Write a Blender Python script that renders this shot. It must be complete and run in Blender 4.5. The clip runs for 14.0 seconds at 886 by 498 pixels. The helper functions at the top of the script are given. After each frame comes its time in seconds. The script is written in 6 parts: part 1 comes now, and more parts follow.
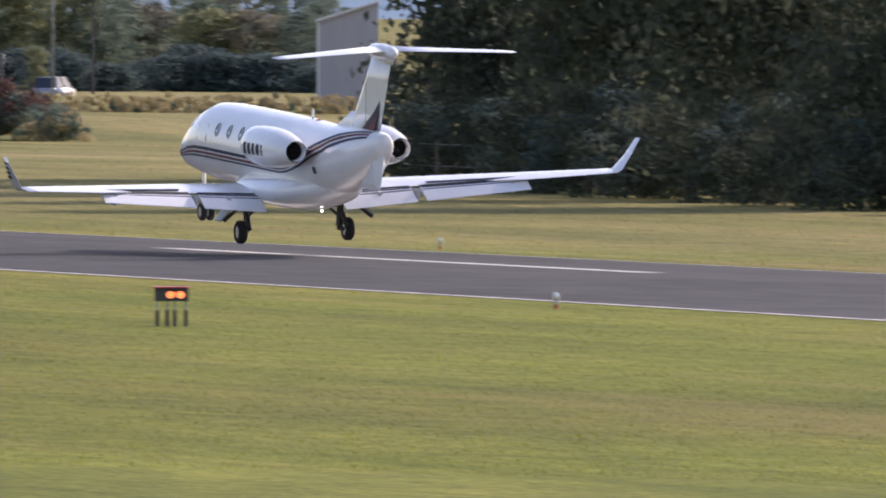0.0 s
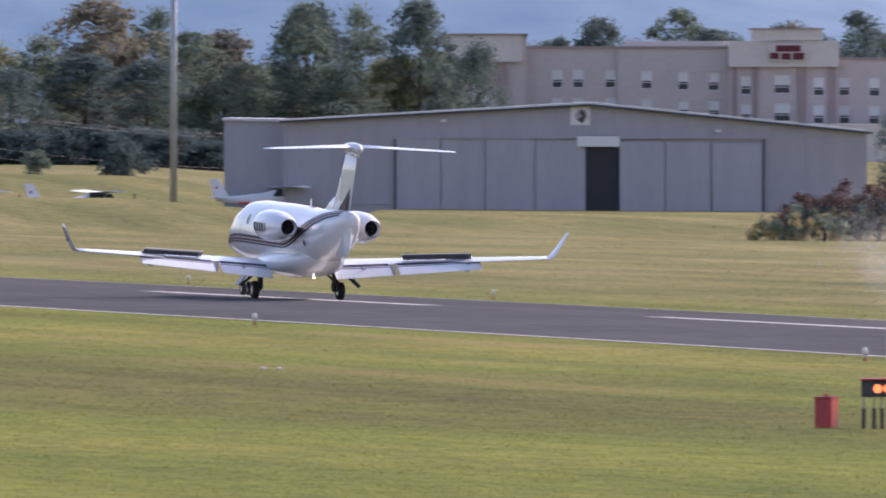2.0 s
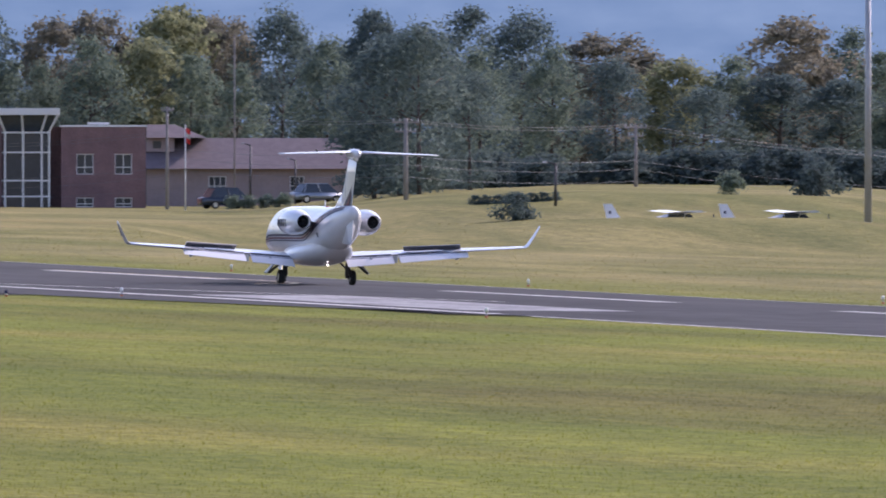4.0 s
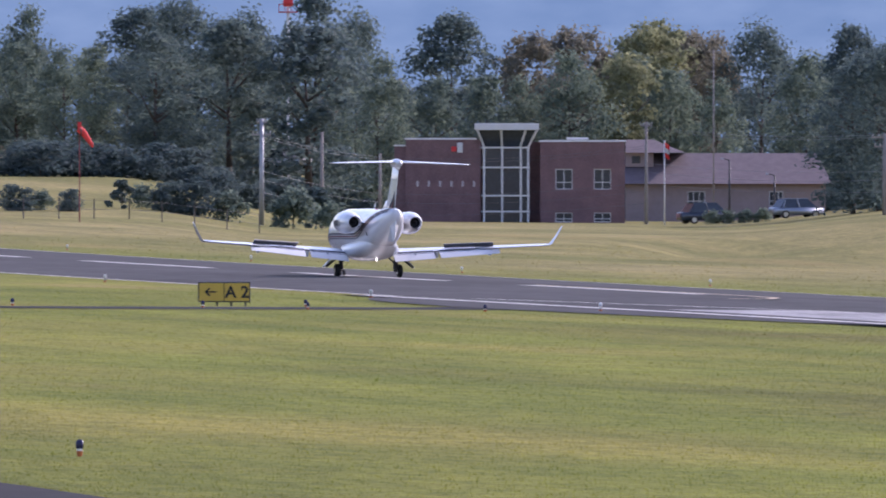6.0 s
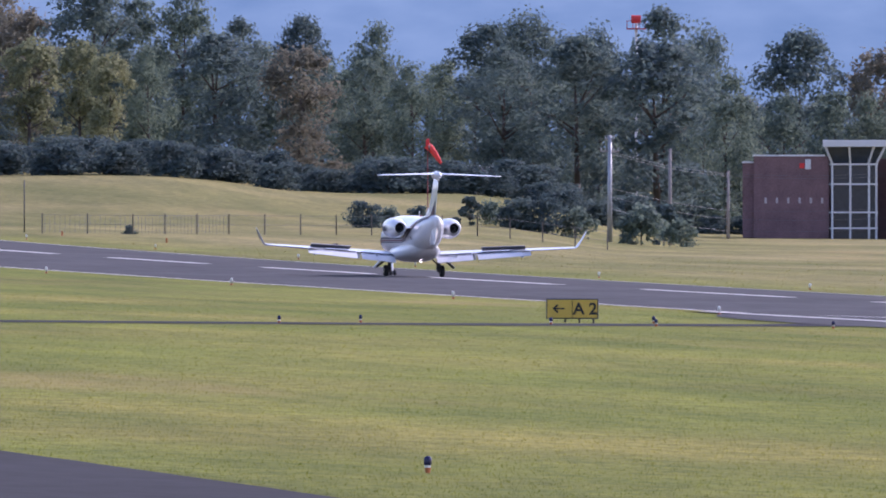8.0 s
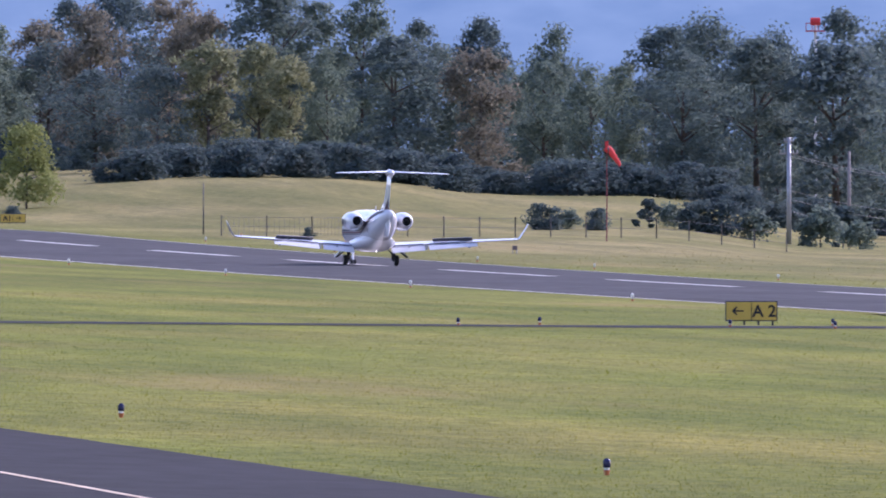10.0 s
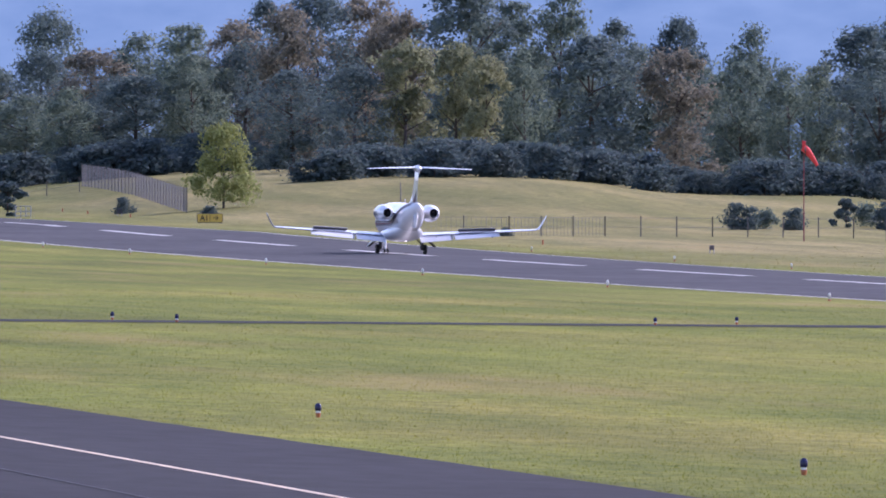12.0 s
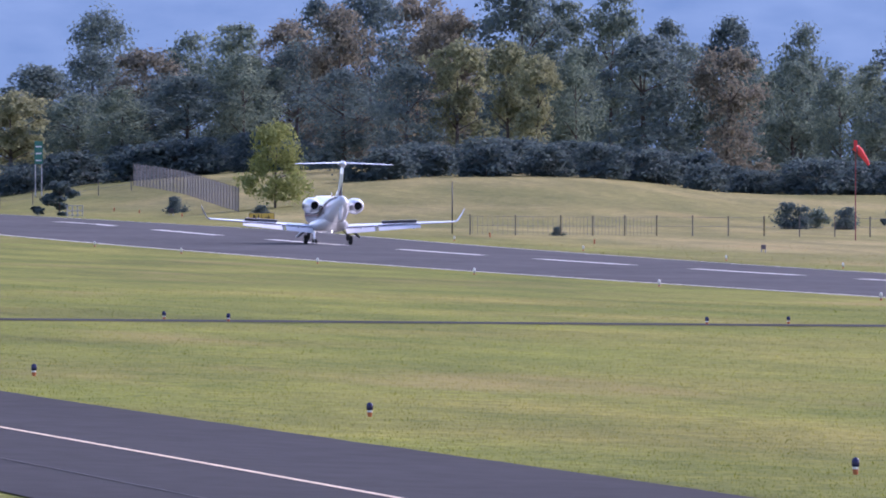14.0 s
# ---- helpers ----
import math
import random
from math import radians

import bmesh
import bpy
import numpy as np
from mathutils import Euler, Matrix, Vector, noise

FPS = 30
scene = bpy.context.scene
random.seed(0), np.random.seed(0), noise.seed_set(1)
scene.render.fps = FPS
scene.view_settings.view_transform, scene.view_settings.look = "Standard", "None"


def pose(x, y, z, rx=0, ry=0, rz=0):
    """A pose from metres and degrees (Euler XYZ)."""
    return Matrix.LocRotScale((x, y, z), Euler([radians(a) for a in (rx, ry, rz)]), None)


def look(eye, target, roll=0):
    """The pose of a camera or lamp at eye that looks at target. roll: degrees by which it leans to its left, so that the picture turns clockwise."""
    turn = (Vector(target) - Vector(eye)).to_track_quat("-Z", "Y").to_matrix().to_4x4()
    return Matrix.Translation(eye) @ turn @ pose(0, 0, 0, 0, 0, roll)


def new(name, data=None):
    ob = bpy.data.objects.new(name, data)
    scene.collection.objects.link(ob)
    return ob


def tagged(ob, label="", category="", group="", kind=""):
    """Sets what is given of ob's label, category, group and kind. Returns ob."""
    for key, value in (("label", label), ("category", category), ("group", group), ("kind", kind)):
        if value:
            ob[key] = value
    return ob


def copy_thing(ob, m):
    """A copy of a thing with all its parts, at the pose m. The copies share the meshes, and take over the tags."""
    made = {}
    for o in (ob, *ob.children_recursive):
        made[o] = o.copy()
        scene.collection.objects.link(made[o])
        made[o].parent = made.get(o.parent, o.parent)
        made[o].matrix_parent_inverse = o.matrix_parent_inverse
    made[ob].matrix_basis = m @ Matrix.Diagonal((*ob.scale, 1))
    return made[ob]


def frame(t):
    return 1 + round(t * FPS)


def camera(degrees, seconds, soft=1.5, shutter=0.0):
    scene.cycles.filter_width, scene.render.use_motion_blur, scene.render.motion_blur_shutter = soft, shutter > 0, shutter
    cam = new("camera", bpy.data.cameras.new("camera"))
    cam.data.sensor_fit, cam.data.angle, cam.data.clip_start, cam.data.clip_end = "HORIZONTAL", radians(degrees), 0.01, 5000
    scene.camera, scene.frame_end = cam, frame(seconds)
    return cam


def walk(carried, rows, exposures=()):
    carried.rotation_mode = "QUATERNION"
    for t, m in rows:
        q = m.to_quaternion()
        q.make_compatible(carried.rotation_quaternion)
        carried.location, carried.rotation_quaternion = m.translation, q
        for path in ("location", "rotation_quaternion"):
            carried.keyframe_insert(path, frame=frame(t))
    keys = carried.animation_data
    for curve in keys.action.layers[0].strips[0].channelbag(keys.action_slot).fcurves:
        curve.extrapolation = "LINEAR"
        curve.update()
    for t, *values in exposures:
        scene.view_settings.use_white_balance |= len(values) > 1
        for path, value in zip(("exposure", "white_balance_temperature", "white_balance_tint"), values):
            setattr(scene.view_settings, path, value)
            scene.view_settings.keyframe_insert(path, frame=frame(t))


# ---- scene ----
# ---- camera ----
cam = camera(3.1187, 14.0, soft=1.8, shutter=0.2)
EYE = 6.52
# seconds, bearing right of the runway's line, tilt
ROWS = [
    (0, 18.2789, -0.9062),
    (0.5, 17.1032, -0.7797),
    (1, 15.9342, -0.6657),
    (1.5, 15.1661, -0.5769),
    (2, 14.2631, -0.5477),
    (2.5, 13.4203, -0.5300),
    (3, 12.7730, -0.5111),
    (3.5, 12.2760, -0.4914),
    (6, 10.1324, -0.4238),
    (6.5, 9.7753, -0.4031),
    (7, 9.5107, -0.3989),
    (7.5, 9.1610, -0.3788),
    (10, 8.2763, -0.3569),
    (10.5, 7.9635, -0.3452),
    (11, 7.7735, -0.3442),
    (11.5, 7.6028, -0.3392),
    (12, 7.5825, -0.3577),
    (12.5, 7.5937, -0.3766),
    (13, 7.5272, -0.3820),
    (13.5, 7.3975, -0.3690),
    (14, 7.4007, -0.3599),
]
walk(cam, [(t, pose(0, 0, EYE, 90 + tilt, 0, -bearing)) for t, bearing, tilt in ROWS], exposures=[(0.0, 0.60, 6850, 28), (1.5, 0.60, 6550, 31), (3.5, 0.58, 6250, 33), (7.0, 0.66, 5950, 37), (10.5, 0.77, 5700, 40), (14.0, 0.79, 5700, 40)])

# ---- light ----
SUN_BEARING, SUN_HEIGHT = 62.0, 33.0
world = bpy.data.worlds.new("sky")
scene.world = world
world.use_nodes = True
wn = world.node_tree.nodes
sky = wn.new("ShaderNodeTexSky")
sky.sky_type = "NISHITA"
sky.sun_disc = False
sky.sun_elevation = radians(SUN_HEIGHT)
sky.sun_rotation = radians(SUN_BEARING)
sky.air_density, sky.dust_density = 1.0, 1.0
wn["Background"].inputs["Strength"].default_value = 0.15
world.node_tree.links.new(sky.outputs[0], wn["Background"].inputs["Color"])
sun_data = bpy.data.lights.new("sun", "SUN")
sun_data.energy, sun_data.angle, sun_data.color = 2.8, radians(0.55), (1.0, 0.945, 0.85)
sun = new("sun", sun_data)
sb, sh = radians(SUN_BEARING), radians(SUN_HEIGHT)
sun.matrix_world = look((0, 0, 0), (-math.sin(sb) * math.cos(sh), -math.cos(sb) * math.cos(sh), -math.sin(sh)))


# ---- materials ----
def material(name, colour, rough=0.6, metal=0.0, spread=0.15, scale=3.0, bump=0.0, bump_scale=30.0, second=None, stretch=(1, 1, 1), spec=0.5, coat=0.0, island=0.0, per_object=0.0):
    """Principled with noise at two scales between a darker and a lighter tone."""
    m = bpy.data.materials.new(name)
    m.use_nodes = True
    nt = m.node_tree
    n, l = nt.nodes, nt.links
    b = n["Principled BSDF"]
    b.inputs["Roughness"].default_value, b.inputs["Metallic"].default_value = rough, metal
    b.inputs["Specular IOR Level"].default_value = spec
    b.inputs["Coat Weight"].default_value = coat
    tc = n.new("ShaderNodeTexCoord")
    mp = n.new("ShaderNodeMapping")
    mp.inputs["Scale"].default_value = stretch
    l.new(tc.outputs["Object"], mp.inputs["Vector"])
    n1, n2 = n.new("ShaderNodeTexNoise"), n.new("ShaderNodeTexNoise")
    n1.inputs["Scale"].default_value, n1.inputs["Detail"].default_value = scale, 6
    n2.inputs["Scale"].default_value, n2.inputs["Detail"].default_value = scale * 9, 4
    l.new(mp.outputs[0], n1.inputs["Vector"])
    l.new(mp.outputs[0], n2.inputs["Vector"])
    add = n.new("ShaderNodeMath")
    add.operation = "ADD"
    l.new(n1.outputs[0], add.inputs[0])
    l.new(n2.outputs[0], add.inputs[1])
    last = add.outputs[0]
    rng = n.new("ShaderNodeMapRange")
    rng.inputs["From Min"].default_value, rng.inputs["From Max"].default_value = 0.72, 1.28
    l.new(last, rng.inputs["Value"])
    last = rng.outputs[0]
    if island or per_object:
        src = n.new("ShaderNodeNewGeometry").outputs["Random Per Island"] if island else n.new("ShaderNodeObjectInfo").outputs["Random"]
        mx = n.new("ShaderNodeMix")
        mx.inputs[0].default_value = island or per_object
        l.new(last, mx.inputs[2])
        l.new(src, mx.inputs[3])
        last = mx.outputs[0]
    ramp = n.new("ShaderNodeValToRGB")
    dark = [c * (1 - spread) for c in colour]
    light = list(second) if second else [min(1, c * (1 + spread)) for c in colour]
    ramp.color_ramp.elements[0].color, ramp.color_ramp.elements[1].color = (*dark, 1), (*light, 1)
    l.new(last, ramp.inputs[0])
    l.new(ramp.outputs[0], b.inputs["Base Color"])
    if bump:
        bn, bp = n.new("ShaderNodeTexNoise"), n.new("ShaderNodeBump")
        bn.inputs["Scale"].default_value, bn.inputs["Detail"].default_value = bump_scale, 5
        l.new(mp.outputs[0], bn.inputs["Vector"])
        bp.inputs["Strength"].default_value, bp.inputs["Distance"].default_value = 0.5, bump
        l.new(bn.outputs[0], bp.inputs["Height"])
        l.new(bp.outputs[0], b.inputs["Normal"])
    return m


def glowing(name, colour, strength):
    m = bpy.data.materials.new(name)
    m.use_nodes = True
    b = m.node_tree.nodes["Principled BSDF"]
    b.inputs["Base Color"].default_value = (*colour, 1)
    b.inputs["Emission Color"].default_value = (*colour, 1)
    b.inputs["Emission Strength"].default_value = strength
    return m


def leaf_material(name, dark, light, per_object=0.35):
    """Leaves: colour varies from leaf to leaf and from tree to tree; some light passes through."""
    m = bpy.data.materials.new(name)
    m.use_nodes = True
    nt = m.node_tree
    n, l = nt.nodes, nt.links
    b = n["Principled BSDF"]
    b.inputs["Roughness"].default_value = 0.7
    b.inputs["Specular IOR Level"].default_value = 0.2
    geo, info = n.new("ShaderNodeNewGeometry"), n.new("ShaderNodeObjectInfo")
    mx = n.new("ShaderNodeMix")
    mx.inputs[0].default_value = per_object
    l.new(geo.outputs["Random Per Island"], mx.inputs[2])
    l.new(info.outputs["Random"], mx.inputs[3])
    ramp = n.new("ShaderNodeValToRGB")
    ramp.color_ramp.elements[0].color, ramp.color_ramp.elements[1].color = (*dark, 1), (*light, 1)
    l.new(mx.outputs[0], ramp.inputs[0])
    l.new(ramp.outputs[0], b.inputs["Base Color"])
    tr, ms = n.new("ShaderNodeBsdfTranslucent"), n.new("ShaderNodeMixShader")
    ms.inputs[0].default_value = 0.5
    l.new(ramp.outputs[0], tr.inputs["Color"])
    l.new(b.outputs[0], ms.inputs[1])
    l.new(tr.outputs[0], ms.inputs[2])
    l.new(ms.outputs[0], n["Material Output"].inputs["Surface"])
    return m


def grass_material(name="grass", blades=False):
    """Mown grass in autumn: green and dry patches of several sizes, in bands along the mowing."""
    m = bpy.data.materials.new(name)
    m.use_nodes = True
    nt = m.node_tree
    n, l = nt.nodes, nt.links
    b = n["Principled BSDF"]
    b.inputs["Roughness"].default_value, b.inputs["Specular IOR Level"].default_value = 0.9, 0.1
    tc = n.new("ShaderNodeTexCoord")

    def tex(scale, detail, stretch=(1, 1, 1)):
        mp, t = n.new("ShaderNodeMapping"), n.new("ShaderNodeTexNoise")
        mp.inputs["Scale"].default_value = stretch
        l.new(tc.outputs["Object"], mp.inputs["Vector"])
        l.new(mp.outputs[0], t.inputs["Vector"])
        t.inputs["Scale"].default_value, t.inputs["Detail"].default_value = scale, detail
        return t.outputs[0]

    def ramp(fac, stops):
        r = n.new("ShaderNodeValToRGB")
        e = r.color_ramp.elements
        while len(e) < len(stops):
            e.new(0.5)
        for k, (p, c) in zip(e, stops):
            k.position, k.color = p, (*c, 1)
        l.new(fac, r.inputs[0])
        return r.outputs[0]

    def mix(kind, fac, a, c):
        x = n.new("ShaderNodeMix")
        x.data_type, x.blend_type = "RGBA", kind
        if isinstance(fac, float):
            x.inputs[0].default_value = fac
        else:
            l.new(fac, x.inputs[0])
        l.new(a, x.inputs[6])
        l.new(c, x.inputs[7])
        return x.outputs[2]

    sep = n.new("ShaderNodeSeparateXYZ")
    l.new(tc.outputs["Object"], sep.inputs[0])
    far = n.new("ShaderNodeMapRange")
    far.inputs["From Min"].default_value, far.inputs["From Max"].default_value = 132, 150
    l.new(sep.outputs[0], far.inputs["Value"])
    broad = tex(0.035, 5, (1, 0.35, 1))
    near_c = ramp(broad, [(0.32, (0.136, 0.128, 0.032)), (0.5, (0.158, 0.180, 0.028)), (0.66, (0.212, 0.198, 0.046))])
    far_c = ramp(tex(0.03, 5, (1.4, 0.4, 1)), [(0.3, (0.160, 0.160, 0.050)), (0.5, (0.215, 0.192, 0.072)), (0.68, (0.275, 0.235, 0.105))])
    base = mix("MIX", far.outputs[0], near_c, far_c)
    patch = ramp(tex(0.22, 7, (1, 0.12, 1)), [(0.3, (0.70, 0.75, 0.68)), (0.7, (1.25, 1.2, 1.2))])
    fine = ramp(tex(7.0, 6, (1, 0.4, 1)), [(0.28, (0.5, 0.53, 0.45)), (0.72, (1.45, 1.42, 1.4))])
    tufts = ramp(tex(1.3, 7, (1, 0.35, 1)), [(0.3, (0.74, 0.78, 0.7)), (0.7, (1.22, 1.19, 1.15))])
    c = mix("MULTIPLY", 1.0, base, patch)
    c = mix("MULTIPLY", 0.8, c, fine)
    c = mix("MULTIPLY", 0.9, c, tufts)
    dry = n.new("ShaderNodeMapRange")
    dry.inputs["From Min"].default_value, dry.inputs["From Max"].default_value = 0.60, 0.72
    l.new(tex(0.12, 8, (1.0, 0.14, 1)), dry.inputs["Value"])
    straw = n.new("ShaderNodeRGB")
    straw.outputs[0].default_value = (0.30, 0.22, 0.085, 1)
    half = n.new("ShaderNodeMath")
    half.operation = "MULTIPLY"
    half.inputs[1].default_value = 0.45
    l.new(dry.outputs[0], half.inputs[0])
    c = mix("MIX", half.outputs[0], c, straw.outputs[0])
    if blades:
        one = ramp(n.new("ShaderNodeNewGeometry").outputs["Random Per Island"], [(0.0, (0.95, 1.0, 0.8)), (0.7, (1.25, 1.25, 1.1)), (1.0, (1.6, 1.5, 1.4))])
        c = mix("MULTIPLY", 1.0, c, one)
    l.new(c, b.inputs["Base Color"])
    if blades:
        tr, ms = n.new("ShaderNodeBsdfTranslucent"), n.new("ShaderNodeMixShader")
        ms.inputs[0].default_value = 0.5
        l.new(c, tr.inputs["Color"])
        l.new(b.outputs[0], ms.inputs[1])
        l.new(tr.outputs[0], ms.inputs[2])
        l.new(ms.outputs[0], n["Material Output"].inputs["Surface"])
        return m
    bp = n.new("ShaderNodeBump")
    bp.inputs["Strength"].default_value, bp.inputs["Distance"].default_value = 0.6, 0.06
    l.new(tex(9.0, 5), bp.inputs["Height"])
    l.new(bp.outputs[0], b.inputs["Normal"])
    return m


GRASS = grass_material()
GRASS_BLADES = grass_material("grass blades", True)
ASPHALT = material("runway asphalt", (0.058, 0.058, 0.060), 0.95, spec=0.15, spread=0.3, scale=0.12, bump=0.01, bump_scale=12, stretch=(1, 0.3, 1))
ASPHALT_NEW = material("taxiway asphalt", (0.031, 0.0305, 0.033), 0.95, spec=0.12, spread=0.25, scale=0.2, bump=0.01, bump_scale=12, stretch=(1, 0.3, 1))
PAINT_WHITE = material("worn white marking", (0.62, 0.60, 0.56), 0.8, spread=0.35, scale=0.8)
PAINT_YELLOW = material("yellow marking", (0.62, 0.50, 0.34), 0.8, spread=0.25, scale=0.8)
SKIN = material("white aircraft paint", (0.80, 0.80, 0.80), 0.22, spread=0.04, scale=1.5, coat=0.5)
SKIN_GREY = material("grey aircraft paint", (0.52, 0.53, 0.55), 0.3, spread=0.06, scale=2.0)
STRIPE_NAVY = material("navy stripe", (0.020, 0.022, 0.050), 0.5, spread=0.1, spec=0.25)
STRIPE_RED = material("maroon stripe", (0.125, 0.022, 0.030), 0.5, spread=0.1, spec=0.25)
STRIPE_GOLD = material("gold stripe", (0.45, 0.36, 0.22), 0.35, spread=0.1)
METAL = material("bright metal", (0.62, 0.62, 0.63), 0.28, 0.9, spread=0.1)
METAL_DARK = material("dark metal", (0.06, 0.06, 0.065), 0.5, 0.5, spread=0.2)
# spoiler backs: the underside's shadow is put into this dark grey
SPOILER_SHADE = material("grey with underside shade", (0.11, 0.11, 0.12), 0.5, 0.2, spread=0.25, scale=6)
SOOT = material("sooty exhaust", (0.008, 0.008, 0.009), 0.8, spread=0.2)
RUBBER = material("tyre rubber", (0.018, 0.018, 0.019), 0.85, spread=0.25, scale=8)
GLASS_DARK = material("dark window glass", (0.035, 0.045, 0.06), 0.08, spread=0.2)
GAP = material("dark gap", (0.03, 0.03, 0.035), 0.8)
BRICK = material("red-brown brick", (0.20, 0.115, 0.115), 0.85, spread=0.25, scale=0.8)
STUCCO = material("beige render", (0.50, 0.43, 0.41), 0.85, spread=0.08, scale=0.3)
STUCCO_PALE = material("pale render", (0.60, 0.545, 0.50), 0.85, spread=0.07, scale=0.3)
STUCCO_DARK = material("brown render", (0.33, 0.25, 0.235), 0.85, spread=0.1, scale=0.3)
STEEL = material("grey sheet steel", (0.33, 0.315, 0.345), 0.5, 0.15, spread=0.07, scale=0.4, stretch=(3, 3, 0.3))
STEEL_LIGHT = material("light sheet steel", (0.345, 0.335, 0.365), 0.5, 0.15, spread=0.07, scale=0.4, stretch=(3, 3, 0.3))
ROOF_STEEL = material("pale steel roof", (0.52, 0.51, 0.53), 0.4, 0.2, spread=0.08, scale=0.4)
ROOF_BROWN = material("brown shingle roof", (0.155, 0.12, 0.125), 0.85, spread=0.2, scale=1.5)
TRIM = material("off-white trim", (0.66, 0.65, 0.64), 0.5, spread=0.05)
BARK = material("bark", (0.085, 0.07, 0.06), 0.9, spread=0.3, scale=2)
WOOD_GREY = material("weathered pole wood", (0.26, 0.235, 0.22), 0.85, spread=0.25, scale=2, stretch=(1, 1, 0.1))
GALV = material("galvanised steel", (0.34, 0.35, 0.37), 0.5, 0.4, spread=0.1)
ORANGE = material("orange enamel", (0.42, 0.12, 0.04), 0.5, spread=0.15)
RED_PAINT = material("faded red enamel", (0.42, 0.035, 0.035), 0.45, spread=0.2)
SIGN_YELLOW = material("yellow sign face", (0.62, 0.40, 0.055), 0.5, spread=0.06)
SIGN_BLACK = material("black sign lettering", (0.01, 0.01, 0.012), 0.6)
BLUE_LENS = material("blue lens", (0.012, 0.012, 0.06), 0.2, spread=0.2)
CLEAR_LENS = material("clear lens", (0.78, 0.78, 0.74), 0.15, spread=0.1)
PAPI_GLOW = glowing("amber lamp", (1.0, 0.22, 0.06), 1.3)
GLINT_GLOW = glowing("white glint", (1.0, 0.95, 0.85), 5.0)
SOCK_RED = material("red windsock cloth", (0.70, 0.055, 0.05), 0.8, spread=0.12)
# oak to russet, and cedar: distance haze put into the colours, paler and bluer
LEAF_OAK_HAZED = leaf_material("oak leaves", (0.076, 0.118, 0.133), (0.183, 0.234, 0.190))
LEAF_MID_HAZED = leaf_material("green leaves", (0.100, 0.146, 0.136), (0.244, 0.294, 0.197))
LEAF_YELLOW_HAZED = leaf_material("yellowing leaves", (0.147, 0.173, 0.098), (0.357, 0.357, 0.195))
LEAF_RUST_HAZED = leaf_material("russet leaves", (0.134, 0.144, 0.122), (0.281, 0.252, 0.177))
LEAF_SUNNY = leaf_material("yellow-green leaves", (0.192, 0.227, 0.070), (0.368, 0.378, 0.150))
LEAF_RED = leaf_material("dark red leaves", (0.085, 0.052, 0.048), (0.155, 0.095, 0.080))
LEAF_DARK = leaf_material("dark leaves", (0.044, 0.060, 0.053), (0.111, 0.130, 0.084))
LEAF_CEDAR_HAZED = leaf_material("cedar needles", (0.054, 0.089, 0.098), (0.128, 0.168, 0.150))
LEAF_STRAW = leaf_material("straw-coloured weeds", (0.34, 0.28, 0.15), (0.56, 0.47, 0.27))


# ---- building blocks ----
def at(bearing, d):
    """The plan place at a bearing in degrees right of the runway's line and a distance from the camera's stand."""
    return d * math.sin(radians(bearing)), d * math.cos(radians(bearing))


def part(name, bm, mat, parent=None, label="", smooth=False):
    """Links a bmesh as one mesh object, under a thing where one is given."""
    me = bpy.data.meshes.new(name)
    bmesh.ops.recalc_face_normals(bm, faces=bm.faces)
    if smooth:
        for fc in bm.faces:
            fc.smooth = True
    bm.to_mesh(me)
    bm.free()
    for x in mat if isinstance(mat, (list, tuple)) else [mat]:
        me.materials.append(x)
    ob = new(name, me)
    if parent:
        ob.parent = parent
    return tagged(ob, label)


def thing(name, m, label, category, group="", kind=""):
    ob = new(name)
    ob.matrix_basis = m
    return tagged(ob, label, category, group, kind)


def box(bm, x0, x1, y0, y1, z0, z1, bevel=0.0):
    r = bmesh.ops.create_cube(bm, size=1, matrix=Matrix.Translation(((x0 + x1) / 2, (y0 + y1) / 2, (z0 + z1) / 2)) @ Matrix.Diagonal((abs(x1 - x0), abs(y1 - y0), abs(z1 - z0), 1)))
    if bevel:
        es = {e for v in r["verts"] for e in v.link_edges}
        bmesh.ops.bevel(bm, geom=list(es), offset=bevel, segments=2, affect="EDGES", profile=0.6)
    return bm


def boxed(*a, bevel=0.0):
    return box(bmesh.new(), *a, bevel=bevel)


def rod(bm, a, b, r0, r1=None, sides=10):
    a, b = Vector(a), Vector(b)
    q = (b - a).to_track_quat("Z", "Y").to_matrix().to_4x4()
    bmesh.ops.create_cone(bm, cap_ends=True, segments=sides, radius1=r0, radius2=r0 if r1 is None else r1, depth=(b - a).length, matrix=Matrix.Translation((a + b) / 2) @ q)
    return bm


def loft(bm, rings, caps=True, closed=True):
    """Skins rings of equal length; returns the rows of vertices."""
    rows = [[bm.verts.new(p) for p in ring] for ring in rings]
    n = len(rows[0])
    for a, b in zip(rows, rows[1:]):
        for i in range(n if closed else n - 1):
            bm.faces.new((a[i], a[(i + 1) % n], b[(i + 1) % n], b[i]))
    if caps:
        bm.faces.new(rows[0][::-1])
        bm.faces.new(rows[-1])
    return rows


def prism(bm, outline, y0, y1):
    """An outline in x and z, drawn out from y0 to y1."""
    a = [bm.verts.new((x, y0, z)) for x, z in outline]
    b = [bm.verts.new((x, y1, z)) for x, z in outline]
    bm.faces.new(a)
    bm.faces.new(b[::-1])
    for i in range(len(a)):
        j = (i + 1) % len(a)
        bm.faces.new((a[i], b[i], b[j], a[j]))
    return bm


# ---- ground ----
RUNWAY_X, RUNWAY_HALF = 118.7, 15.24


def ease(a, b, x):
    k = min(1.0, max(0.0, (x - a) / (b - a)))
    return k * k * (3 - 2 * k)


